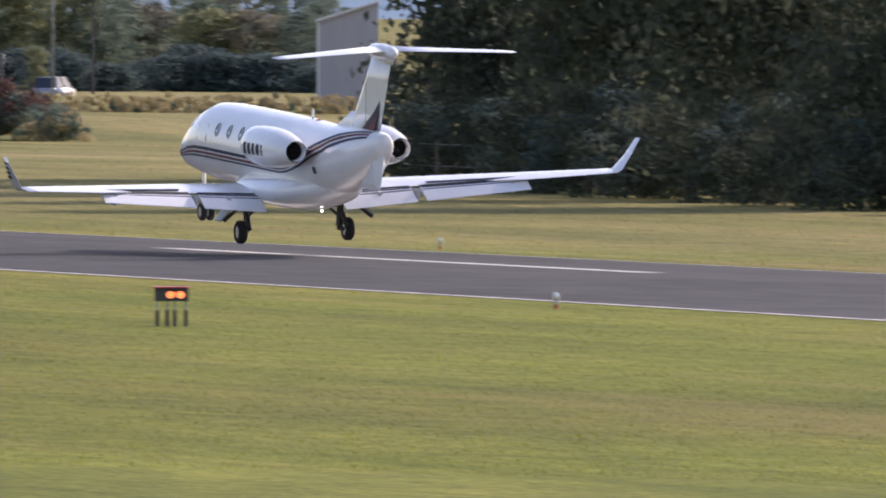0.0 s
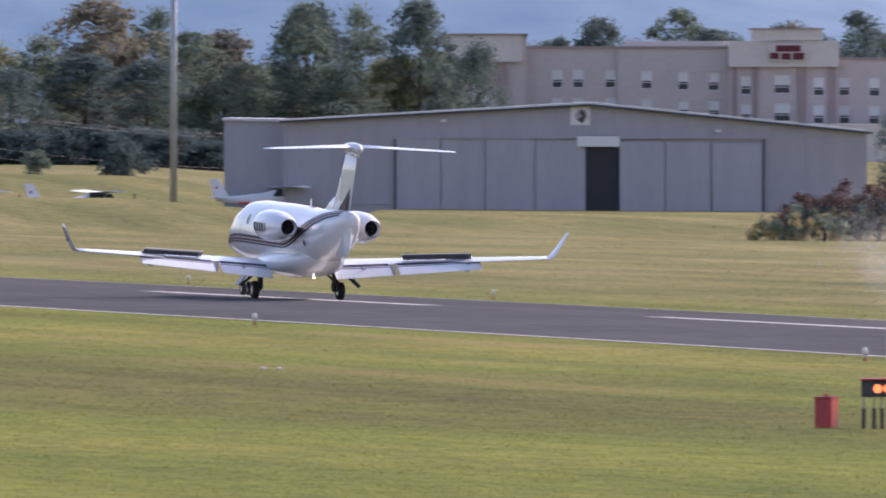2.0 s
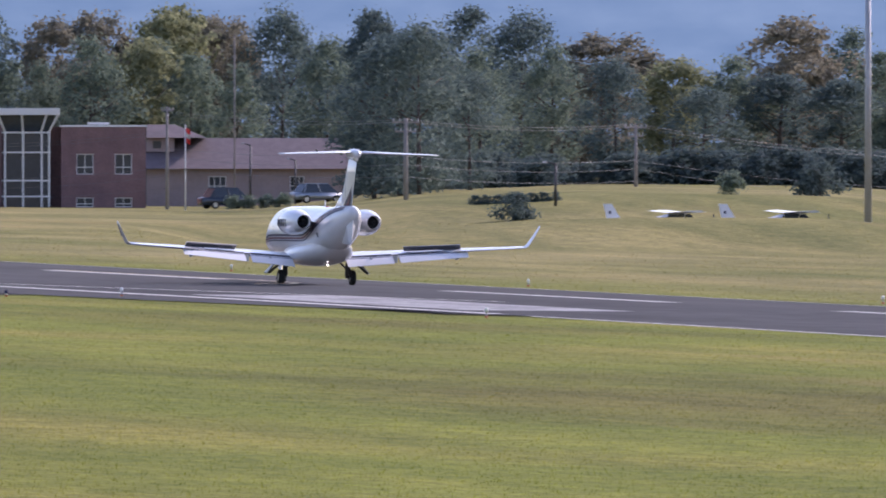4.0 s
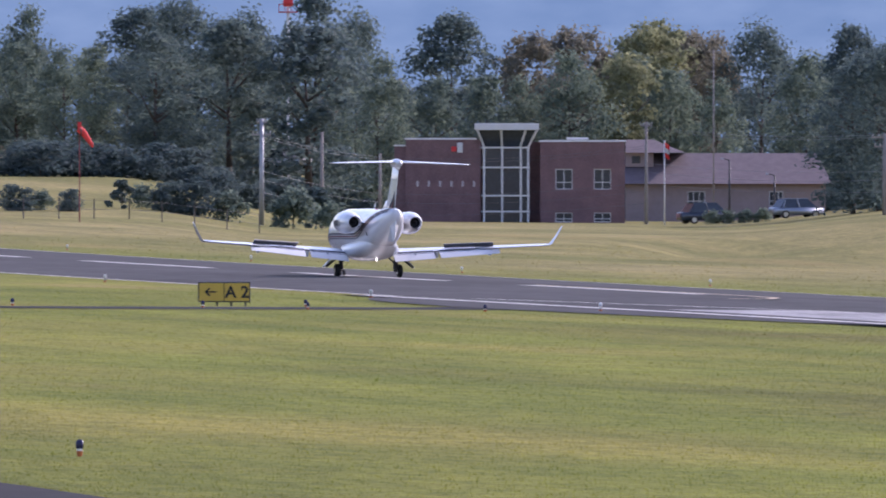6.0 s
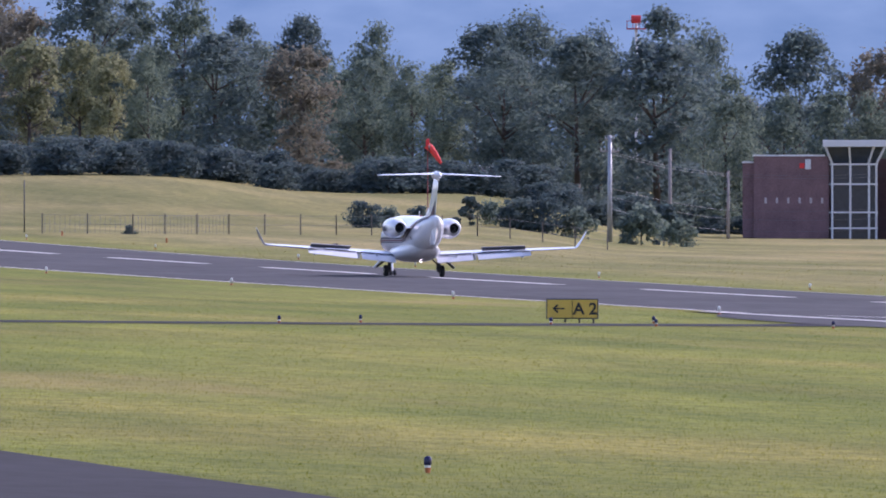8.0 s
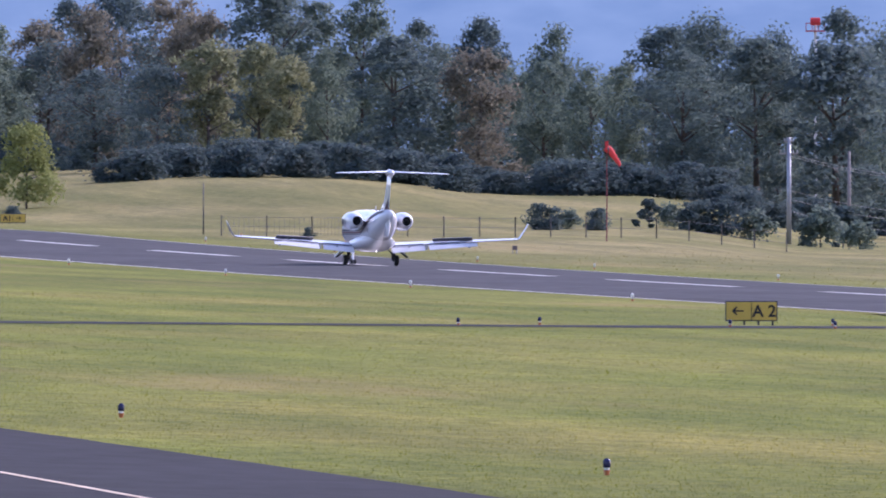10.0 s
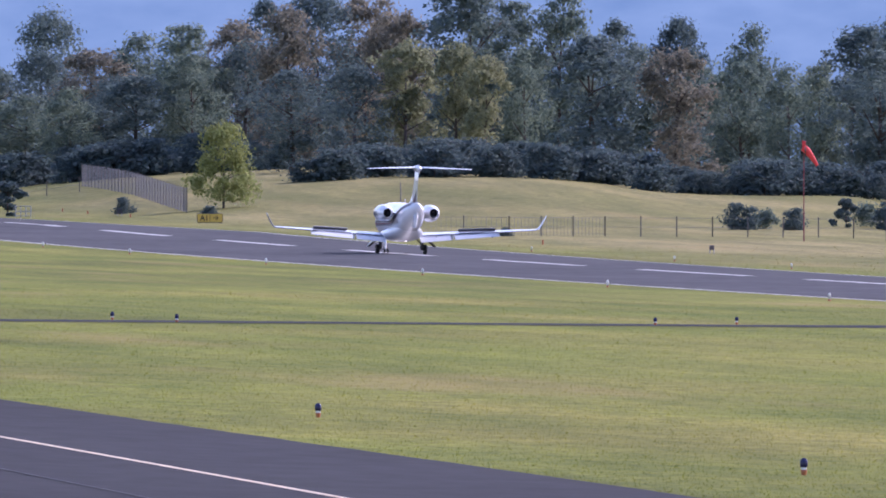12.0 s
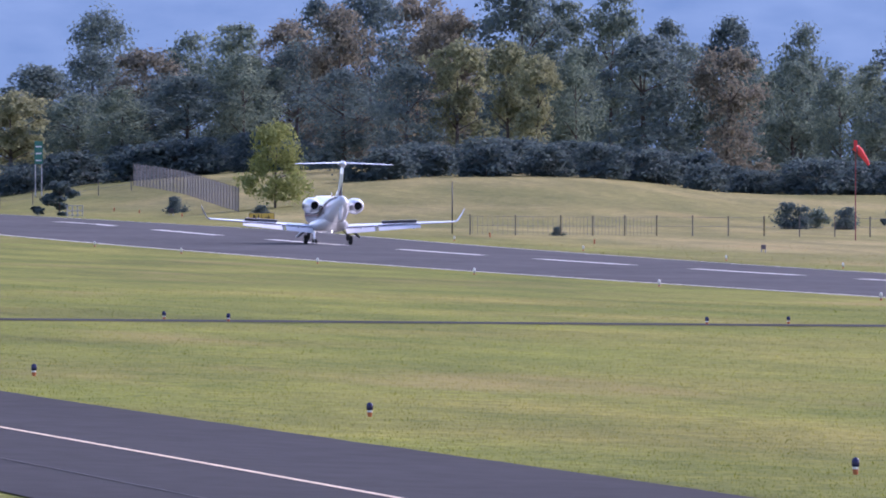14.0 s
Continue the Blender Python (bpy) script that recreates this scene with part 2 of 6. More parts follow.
def ground_z(x, y):
    """The field: falls gently away from the camera's side, and climbs along the runway."""
    yy = min(1100.0, max(0.0, y))
    k = (yy - 600) / 100
    along = 0.016 * k * k + 0.0055 * k ** 3 + 0.0016 * max(0.0, min(y, 1600.0) - 1100)
    side = -0.023 * (min(x, 140.0) - RUNWAY_X) - 0.008 * (min(max(x, 140.0), 400.0) - 140.0)
    bearing = math.degrees(math.atan2(x, max(1.0, y)))
    keep = 1 - 0.95 * ease(9.0, 9.6, bearing) + 0.5 * ease(11.2, 12.0, bearing)
    beyond = ease(140.0, 178.0, x)
    along *= 1 - beyond * (1 - keep)
    meadow = 2.3 * ease(1130, 1370, y) * beyond * (1 - ease(9.0, 9.8, bearing))
    d = math.hypot(x, y)
    apron = (1.15 + 0.45 * ease(11.9, 12.4, bearing) * (1 - ease(13.1, 13.6, bearing)) - 0.4 * ease(13.4, 13.9, bearing)) * ease(855, 905, d) * ease(11.0, 11.9, bearing)
    dip = 1.9 * ease(905, 935, d) * (1 - ease(1070, 1150, d)) * ease(10.7, 11.3, bearing) * (1 - ease(13.75, 14.0, bearing))
    rise = 1.45 * ease(1150, 1380, y) * ease(136, 158, x) * (1 - ease(7.9, 8.5, bearing))
    return side + along + meadow + rise + apron - dip


def sheet(name, xs, ys, lift, mat, label, category, crown=0.0):
    bm = bmesh.new()
    rows = []
    for y in ys:
        rows.append([bm.verts.new((x, y, ground_z(x, y) + lift + crown * (1 - min(1.0, abs(x - RUNWAY_X) / RUNWAY_HALF)))) for x in (xs(y) if callable(xs) else xs)])
    for a, b in zip(rows, rows[1:]):
        for i in range(len(a) - 1):
            bm.faces.new((a[i], a[i + 1], b[i + 1], b[i]))
    return tagged(part(name, bm, mat, smooth=True), label, category, kind="structure")


def steps(a, b, s):
    n = max(1, round((b - a) / s))
    return [a + (b - a) * i / n for i in range(n + 1)]


GX = steps(-60, 0, 20) + steps(5, 320, 5)[0:] + steps(340, 600, 20) + [700, 900, 1300, 2200]
GY = [-80, -40, 0, 60, 120] + steps(150, 1500, 10) + steps(1540, 2000, 40) + [2300, 2800, 3500, 4600]
sheet("ground", GX, GY, 0.0, GRASS, "olive-green mown airfield grass with dry straw patches", "ground")
sheet("runway", steps(RUNWAY_X - RUNWAY_HALF, RUNWAY_X + RUNWAY_HALF, 3.81), steps(150, 1500, 10), 0.012, ASPHALT, "worn grey asphalt runway with white markings", "runway", crown=0.2)


def stripe(name, x0, x1, y0, y1, lift, mat, label, crown=0.2, skew=0.0):
    """A painted line; skew shifts its far end sideways."""
    ys = steps(y0, y1, 10)
    return sheet(name, lambda y: [x0 + skew * (y - y0) / (y1 - y0), x1 + skew * (y - y0) / (y1 - y0)], ys, lift, mat, label, "runway marking", crown)


for side_x in (RUNWAY_X - RUNWAY_HALF, RUNWAY_X + RUNWAY_HALF - 0.6):
    stripe("runway_edge_line", side_x, side_x + 0.3, 150, 1500, 0.018, PAINT_WHITE, "worn white line along the runway edge")
for y0 in [1085.2, 1023.6, 960.0, 896.5, 837.3, 779.2, 723.9, 664.0, 608.0, 530.0, 468.5, 406.0, 344.5, 284.0, 223.0]:  # where each dash begins
    stripe("centreline_dash", RUNWAY_X - 0.4, RUNWAY_X + 0.4, y0, y0 + 36.6, 0.02, PAINT_WHITE, "white painted runway centreline dash")

PAINT_FADED = material("faded white block marking", (0.24, 0.235, 0.235), 0.85, spread=0.45, scale=0.5, stretch=(1, 0.25, 1), second=(0.42, 0.41, 0.40))
sheet("aiming_block", [105.2, 107.0, 109.0, 110.6], steps(499, 545, 4), 0.016, PAINT_FADED, "broad faded white block marking on the runway", "runway marking", crown=0.2)

# the parallel taxiway and the slanting connector between the two
sheet("taxiway", lambda y: [20.9, 24.0, 27.5, 30.4 + 1.2 * (1 - ease(180, 290, y)) + 0.1 * noise.noise((0.0, y * 0.35, 3.0))], steps(60, 760, 2.5), 0.02, ASPHALT_NEW, "dark new asphalt taxiway with a yellow centreline", "taxiway")
stripe("taxiway_line", 25.93, 26.08, 60, 760, 0.03, PAINT_YELLOW, "thin yellow taxiway centreline", 0.0)
stripe("taxiway_seam", 23.2, 23.26, 60, 760, 0.03, GAP, "dark sealed joint in the taxiway", 0.0)


def ribbon(name, pts, width, lift, mat, label, category):
    """A strip along a line of plan points, laid on the ground."""
    bm = bmesh.new()
    rows = []
    fine = []
    for p, q in zip(pts, pts[1:]):
        n = max(1, int((Vector(q) - Vector(p)).length / 4))
        fine += [Vector(p).lerp(Vector(q), i / n) for i in range(n)]
    fine.append(Vector(pts[-1]))
    for i, p in enumerate(fine):
        d = (fine[min(i + 1, len(fine) - 1)] - fine[max(i - 1, 0)]).normalized()
        s = Vector((d.y, -d.x)) * width / 2
        rows.append([bm.verts.new((x, y, ground_z(x, y) + lift)) for x, y in [tuple(p + s * k) for k in (-1, -0.33, 0.33, 1)]])
    for a, b in zip(rows, rows[1:]):
        for i in range(3):
            bm.faces.new((a[i], a[i + 1], b[i + 1], b[i]))
    return tagged(part(name, bm, mat, smooth=True), label, category, kind="structure")


ribbon("connector_taxiway", [(28.0, 428), (52.0, 462), (78.0, 500), (96.0, 532), (104.5, 556)], 3.6, 0.014, ASPHALT_NEW, "narrow grey asphalt connector taxiway", "taxiway")
sheet("connector_fillet", lambda y: [104.0 - 9.0 * math.sin(math.pi * (y - 482) / 106) ** 0.8 * (0.6 + 0.4 * (y - 482) / 106), 101.0, 103.6], steps(482, 588, 6), 0.026, ASPHALT, "asphalt widening where the connector meets the runway", "taxiway")
arc = [(118.2, 640), (118.2, 596)] + [(118.2 - 9 * (1 - math.cos(radians(a))), 596 - 22 * math.sin(radians(a))) for a in (20, 40, 60)] + [(106.0, 556), (96.0, 532), (78.0, 500), (52.0, 462)]
ribbon("lead_line", [(117.6, 490), (116.8, 503), (114.7, 517), (110.5, 537), (105.7, 555), (102.5, 567)], 0.5, 0.13, PAINT_WHITE, "pale taxi line leading onto the runway", "runway marking")
ribbon("lead_line", arc[:5], 0.3, 0.26, PAINT_YELLOW, "pale yellow taxi line curving off the runway", "runway marking")
ribbon("broad_edge_line", [(102.0, 588), (102.6, 560), (103.3, 520), (103.4, 486)], 0.8, 0.04, PAINT_WHITE, "broad white line across the taxiway mouth", "runway marking")


# ---- trees ----
rnd = np.random.RandomState(7)


def leaf_mesh(name, centres, radii, per, size, mat, flat=0.9):
    """A crown: clumps of small leaves, each leaf a bent pair of triangles of its own."""
    pts, faces = [], []
    for c, r in zip(centres, radii):
        d = rnd.normal(size=(per, 3))
        d /= np.linalg.norm(d, axis=1)[:, None]
        d[:, 2] = np.where(d[:, 2] < -0.7, -d[:, 2] * 0.6, d[:, 2])
        p = np.array(c) + d * (np.array([r, r, r * flat]) * (rnd.uniform(0.35, 1.12, (per, 1))))
        nrm = d + rnd.normal(scale=0.45, size=(per, 3))
        nrm /= np.linalg.norm(nrm, axis=1)[:, None]
        t = np.cross(nrm, rnd.normal(size=(per, 3)))
        t /= np.linalg.norm(t, axis=1)[:, None] + 1e-6
        b = np.cross(nrm, t)
        s = size * rnd.uniform(0.6, 1.4, (per, 1))
        base = len(pts)
        quad = np.stack([p - t * s * 0.6, p - b * s * 0.35 + nrm * s * 0.12, p + t * s * 0.6, p + b * s * 0.35 + nrm * s * 0.12], axis=1).reshape(-1, 3)
        pts.extend(quad.tolist())
        faces.extend([(base + 4 * i, base + 4 * i + 1, base + 4 * i + 2, base + 4 * i + 3) for i in range(per)])
    me = bpy.data.meshes.new(name)
    me.from_pydata(pts, [], faces)
    me.materials.append(mat)
    return me


def trunk_bm(h, r, limbs, spread):
    bm = bmesh.new()
    bend = rnd.uniform(-0.03, 0.03, 2) * h
    prev = Vector((0, 0, -1.0))
    for i in range(1, 5):
        k = i / 4
        p = Vector((bend[0] * k * k, bend[1] * k * k, h * 0.72 * k))
        rod(bm, prev, p, r * (1.08 - 0.8 * (k - 0.25)), r * (1.05 - 0.8 * k), 7)
        prev = p
    for i in range(limbs):
        a = rnd.uniform(0, 6.28)
        z = h * rnd.uniform(0.28, 0.62)
        rod(bm, (bend[0] * (z / h) ** 2, bend[1] * (z / h) ** 2, z), (math.cos(a) * spread * 0.7, math.sin(a) * spread * 0.7, z + h * rnd.uniform(0.08, 0.22)), r * 0.4, r * 0.12, 5)
    return bm


def make_tree(h, width, mat, label, name="tree", leaves=6400, size=0.30, kind="round", low=0.05, clumps=80):
    """A tree standing at the origin: trunk with limbs, crown of leaf clumps with gaps."""
    root = thing(name, pose(0, 0, 0), label, name, "trees of the far wood" if name == "tree" else "undergrowth of the far wood")
    part("trunk", trunk_bm(h, 0.016 * h, 6, width * 0.45), BARK, root, smooth=True)
    cs, rs = [], []
    while len(cs) < clumps:
        k = rnd.uniform(0, 1)
        if kind == "cone":
            w = width / 2 * (1.0 - k) ** 0.8 + 0.15
        else:
            w = width / 2 * (0.78 + 0.22 * math.sin(k * 9 + width)) * (1 - max(0.0, (k - 0.55) / 0.45) ** 2.2 * 0.75)
        a, q = rnd.uniform(0, 6.28), math.sqrt(rnd.uniform(0.02, 1))
        cs.append((math.cos(a) * w * q, math.sin(a) * w * q, h * (low + ((0.85 if name == "shrub" else 0.97) - low) * k)))
        rs.append(width * rnd.uniform(0.09, 0.21) * (0.6 if kind == "cone" else 1.5 if name == "shrub" else 1))
    crown = new("crown", leaf_mesh("crown", cs, rs, leaves // clumps, size, mat))
    crown.parent = root
    return root


def facing(bearing, d, z, turn=0.0):
    """A pose whose x runs to the right and y away as seen from the camera's stand."""
    x, y = at(bearing, d)
    return pose(x, y, z, 0, 0, -bearing + turn)


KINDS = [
    (make_tree(15, 10.5, LEAF_OAK_HAZED, "tall dark green oak in the far wood"), 15),
    (make_tree(16, 8.5, LEAF_OAK_HAZED, "tall dark green oak in the far wood"), 16),
    (make_tree(14, 9.0, LEAF_MID_HAZED, "green broadleaf tree in the far wood"), 14),
    (make_tree(13, 7.0, LEAF_MID_HAZED, "green broadleaf tree in the far wood"), 13),
    (make_tree(12, 6.5, LEAF_YELLOW_HAZED, "yellowing broadleaf tree in autumn"), 12),
    (make_tree(13, 7.0, LEAF_RUST_HAZED, "russet broadleaf tree in autumn"), 13),
    (make_tree(15, 7.0, LEAF_OAK_HAZED, "dark slender broadleaf tree in the wood"), 15),
    (make_tree(9, 4.6, LEAF_CEDAR_HAZED, "dark green cedar with a pointed crown", kind="cone", low=0.05), 9),
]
KIND_WIDTH = (10.5, 8.5, 9.0, 7.0, 6.5, 7.0, 7.0, 4.6)
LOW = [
    (make_tree(4, 5.2, LEAF_CEDAR_HAZED, "dark undergrowth shrub at the wood's edge", name="shrub", leaves=1700, size=0.36, low=0.06, clumps=26), 4),
    (make_tree(4, 4.6, LEAF_CEDAR_HAZED, "green undergrowth shrub at the wood's edge", name="shrub", leaves=1700, size=0.36, low=0.06, clumps=26), 4),
    (make_tree(3.4, 3.0, LEAF_CEDAR_HAZED, "small dark green cedar in the meadow", name="shrub", leaves=1700, size=0.3, kind="cone", low=0.03, clumps=26), 3.4),
    (make_tree(3.4, 3.6, LEAF_MID_HAZED, "rounded green shrub in the meadow", name="shrub", leaves=1700, size=0.3, low=0.05, clumps=26), 3.4),
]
for k, (ob, hh) in enumerate(KINDS + LOW):
    # the first of each kind stands deep in the wood
    bx, by = at(6.2 + 0.75 * k, 1560 + 9 * k)
    ob.matrix_basis = pose(bx, by, ground_z(bx, by), 0, 0, 40 * k)


def plant(kind, bearing, d, h, z=None, squeeze=1.0):
    ob, base = kind
    x, y = at(bearing, d)
    s = h / base
    m = pose(x, y, (ground_z(x, y) if z is None else z) - 0.1, 0, 0, rnd.uniform(0, 360)) @ Matrix.Diagonal((s * squeeze, s * squeeze, s, 1))
    return copy_thing(ob, m)


# the wood's trees, piece by piece: bearing, top above eye level in 28800ths, width in 28800ths, kind, distance
WOOD_MEADOW = [
    (5.88, 100, 130, 4, 1467), (5.98, 148, 120, 6, 1539), (6.16, 175, 130, 0, 1546), (6.27, 105, 110, 2, 1465),
    (6.36, 180, 120, 5, 1537), (6.50, 130, 110, 6, 1468), (6.50, 200, 130, 2, 1544), (6.68, 222, 130, 3, 1528),
    (6.70, 168, 110, 2, 1470), (6.86, 232, 110, 5, 1542), (7.03, 260, 110, 5, 1451), (7.05, 140, 140, 1, 1403),
    (7.15, 290, 150, 0, 1465), (7.27, 150, 130, 0, 1396), (7.31, 280, 130, 5, 1472), (7.43, 250, 110, 5, 1456),
    (7.45, 192, 105, 4, 1398), (7.63, 188, 85, 4, 1405), (7.67, 300, 140, 6, 1452), (7.73, 165, 80, 4, 1389),
    (7.83, 265, 110, 3, 1459), (7.87, 175, 90, 2, 1401), (7.99, 295, 120, 2, 1457), (8.11, 202, 140, 6, 1385),
    (8.19, 230, 110, 1, 1464), (8.40, 182, 115, 5, 1390), (8.41, 235, 90, 6, 1471), (8.63, 155, 105, 3, 1404),
]
WOOD_BEACON = [
    (8.66, 215, 110, 2, 1462), (8.80, 145, 95, 2, 1388), (8.91, 150, 80, 3, 1460), (9.07, 220, 140, 6, 1467),
    (9.12, 175, 150, 1, 1393), (9.22, 235, 160, 0, 1451), (9.38, 200, 140, 6, 1400), (9.46, 210, 120, 0, 1472),
    (9.66, 190, 170, 6, 1398), (9.68, 250, 160, 1, 1456), (9.82, 210, 120, 0, 1470), (9.90, 130, 110, 2, 1434),
    (10.10, 90, 120, 2, 1448), (10.16, 210, 130, 6, 1506), (10.29, 100, 100, 3, 1432), (10.42, 90, 90, 2, 1435),
    (10.44, 180, 110, 5, 1504), (10.58, 135, 140, 2, 1430), (10.60, 190, 130, 5, 1511), (10.76, 135, 120, 4, 1437),
    (10.78, 129, 130, 2, 1449), (10.86, 189, 130, 4, 1498), (10.91, 195, 115, 4, 1509), (10.93, 110, 100, 3, 1442),
    (10.94, 99, 100, 3, 1447), (11.03, 179, 110, 5, 1505), (11.05, 180, 110, 5, 1516), (11.09, 84, 90, 2, 1431),
]
WOOD_ROAD = [
    (11.25, 189, 150, 0, 1503), (11.41, 134, 120, 2, 1445), (11.57, 189, 100, 6, 1472), (11.67, 149, 215, 0, 1296),
    (11.91, 194, 150, 1, 1463), (11.95, 114, 120, 2, 1405), (12.09, 179, 170, 0, 1454), (12.20, 119, 120, 2, 1396),
    (12.39, 149, 180, 5, 1468), (12.43, 99, 120, 0, 1387), (12.63, 99, 120, 4, 1394), (12.73, 44, 140, 0, 1385),
    (12.82, 99, 130, 2, 1401), (13.00, 74, 130, 6, 1399), (13.06, 179, 170, 5, 1457), (13.22, 64, 120, 6, 1395),
    (13.24, 149, 130, 2, 1471), (13.38, 114, 120, 3, 1450), (13.48, 94, 110, 0, 1467), (13.50, 119, 130, 5, 1462),
    (13.56, 59, 100, 3, 1446), (13.60, 54, 120, 3, 1464), (13.70, 24, 120, 3, 1460), (13.78, 164, 130, 2, 1453),
    (13.80, 164, 130, 6, 1458), (13.88, 49, 130, 2, 1449), (13.98, 154, 110, 2, 1472), (14.10, 69, 120, 4, 1458),
]
WOOD_HOTEL = [
    (14.18, 174, 105, 6, 1456), (14.22, 84, 90, 3, 1465), (14.38, 94, 100, 0, 1461), (14.67, 104, 80, 1, 1898),
    (14.81, 139, 95, 6, 1882), (14.94, 94, 70, 2, 1889), (15.09, 154, 110, 3, 1896), (15.20, 119, 90, 6, 1880),
    (15.50, 134, 65, 5, 1887), (15.73, 149, 130, 1, 1894), (15.89, 119, 110, 6, 1901), (16.02, 122, 115, 2, 1885),
    (16.25, 104, 90, 1, 1892), (16.34, 74, 90, 0, 1883), (16.47, 109, 115, 2, 1899),
]


def stand(bearing, top, width, kind, d):
    """One tree of the wood, by its bearing, top, width and distance."""
    ob, base = KINDS[kind]
    x, y = at(bearing, d)
    z = ground_z(x, y) - 0.1
    s = (EYE + top * d / 28800 - z) / (base * 1.02)
    w = width * d / 28800 / (KIND_WIDTH[kind] * 0.74)
    return copy_thing(ob, pose(x, y, z, 0, 0, rnd.uniform(0, 360)) @ Matrix.Diagonal((w, w, s, 1)))


tops = []
for row in WOOD_MEADOW + WOOD_BEACON + WOOD_ROAD + WOOD_HOTEL:
    stand(*row)
    tops.append(row[:2])


def outline(b):
    """The lower of the tops near a bearing."""
    near = [v for bb, v in tops if abs(bb - b) < 0.16]
    return min(near) if near else 80


# lower trees that close the wood behind, and the undergrowth along its edge
b = 5.2
while b < 16.6:
    d = 1930 if b > 14.4 else 1510 if b < 13.9 else 1700
    bb = b + rnd.uniform(-0.05, 0.05)
    stand(bb, max(50, outline(bb) * rnd.uniform(0.8, 1.0)), 140, int(rnd.choice([0, 1, 2, 6])), d + rnd.uniform(0, 40))
    b += 0.13
b = 5.2
while b < 18.02:
    for row in range(2):
        bb = b + rnd.uniform(-0.06, 0.06)
        d = 1195 if b > 16.369 else 1850 if b > 14.3 else 1425 if 9.76 < bb < 11.63 else 1445 if bb < 7.039 else 1345
        plant(LOW[rnd.randint(0, 2)], bb, d + 14 * row + rnd.uniform(-4, 4), rnd.uniform(1.7, 3.5), squeeze=1.6)
    b += 0.115
b = 16.4
while b < 18.02:
    for row in range(3):
        bb = b + rnd.uniform(-0.1, 0.1)
        d = 1220 + 45 * row
        stand(bb, (70 - 85 * ease(16.5, 17.4, bb)) + rnd.uniform(-25, 15), 120, int(rnd.choice([2, 2, 3, 4, 5])), d)
    b += 0.24

# ---- far hills ----
HILL_GLOW = bpy.data.materials.new("hazy wooded hills")
HILL_GLOW.use_nodes = True
hn, hl = HILL_GLOW.node_tree.nodes, HILL_GLOW.node_tree.links
htc, hmp, hno, hra = hn.new("ShaderNodeTexCoord"), hn.new("ShaderNodeMapping"), hn.new("ShaderNodeTexNoise"), hn.new("ShaderNodeValToRGB")
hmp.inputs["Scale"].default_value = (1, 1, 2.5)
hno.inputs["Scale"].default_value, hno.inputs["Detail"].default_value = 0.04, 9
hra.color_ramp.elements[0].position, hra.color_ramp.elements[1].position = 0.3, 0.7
# the hills glow: the air's blue haze is put into these colours
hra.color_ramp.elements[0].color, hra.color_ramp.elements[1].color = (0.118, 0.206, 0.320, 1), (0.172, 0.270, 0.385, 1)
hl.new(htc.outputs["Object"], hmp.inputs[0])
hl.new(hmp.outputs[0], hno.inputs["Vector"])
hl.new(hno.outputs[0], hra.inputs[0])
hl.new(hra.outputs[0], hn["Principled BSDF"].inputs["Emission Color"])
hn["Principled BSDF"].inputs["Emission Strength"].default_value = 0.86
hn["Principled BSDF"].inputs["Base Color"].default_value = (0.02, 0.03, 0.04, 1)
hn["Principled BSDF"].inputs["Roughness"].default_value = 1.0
bm = bmesh.new()
rings = []
for i in range(161):
    bb = -10 + 50 * i / 160
    x, y = at(bb, 4300)
    top = 105 - 72 * ease(13.5, 16.4, bb) - 19 * ease(16.4, 17.4, bb) + 4 * noise.noise((bb * 1.3, 0, 0)) + 1.5 * noise.noise((bb * 9, 3, 0))
    k = 1.06
    rings.append([(x, y, -15), (x * 1.01, y * 1.01, top * 0.45), (x * 1.03, y * 1.03, top * 0.8), (x * k, y * k, top), (x * 1.12, y * 1.12, -15)])
loft(bm, rings, caps=False, closed=False)
tagged(part("hills_backdrop", bm, HILL_GLOW, smooth=True), "long wooded hills on the horizon, blue haze painted in as glow", "hills", kind="structure")


# ---- buildings ----
def wall_with_windows(name, w, h, depth, windows, mat, parent, glass=GLASS_DARK, frame_mat=TRIM):
    """A block with its front face at y = 0 and x from 0 to w; windows are (x, z, w, h) set in recesses."""
    bm = bmesh.new()
    xs = sorted({0.0, w, *[v for x, z, a, c in windows for v in (x, x + a)]})
    zs = sorted({0.0, h, *[v for x, z, a, c in windows for v in (z, z + c)]})
    grid = {(x, z): bm.verts.new((x, 0, z)) for x in xs for z in zs}
    for x0, x1 in zip(xs, xs[1:]):
        for z0, z1 in zip(zs, zs[1:]):
            cx, cz = (x0 + x1) / 2, (z0 + z1) / 2
            if not any(x < cx < x + a and z < cz < z + c for x, z, a, c in windows):
                bm.faces.new([grid[p] for p in ((x0, z0), (x1, z0), (x1, z1), (x0, z1))])
    for x, z, a, c in windows:
        for p, q in (((x, z), (x + a, z)), ((x + a, z), (x + a, z + c)), ((x + a, z + c), (x, z + c)), ((x, z + c), (x, z))):
            bm.faces.new([bm.verts.new((p[0], 0, p[1])), bm.verts.new((q[0], 0, q[1])), bm.verts.new((q[0], 0.25, q[1])), bm.verts.new((p[0], 0.25, p[1]))])
    for f in ([(0, 0, 0), (0, depth, 0), (0, depth, h), (0, 0, h)], [(w, 0, 0), (w, depth, 0), (w, depth, h), (w, 0, h)], [(0, depth, 0), (w, depth, 0), (w, depth, h), (0, depth, h)], [(0, 0, h), (w, 0, h), (w, depth, h), (0, depth, h)]):
        bm.faces.new([bm.verts.new(p) for p in f])
    ob = part(name, bm, mat, parent)
    return ob


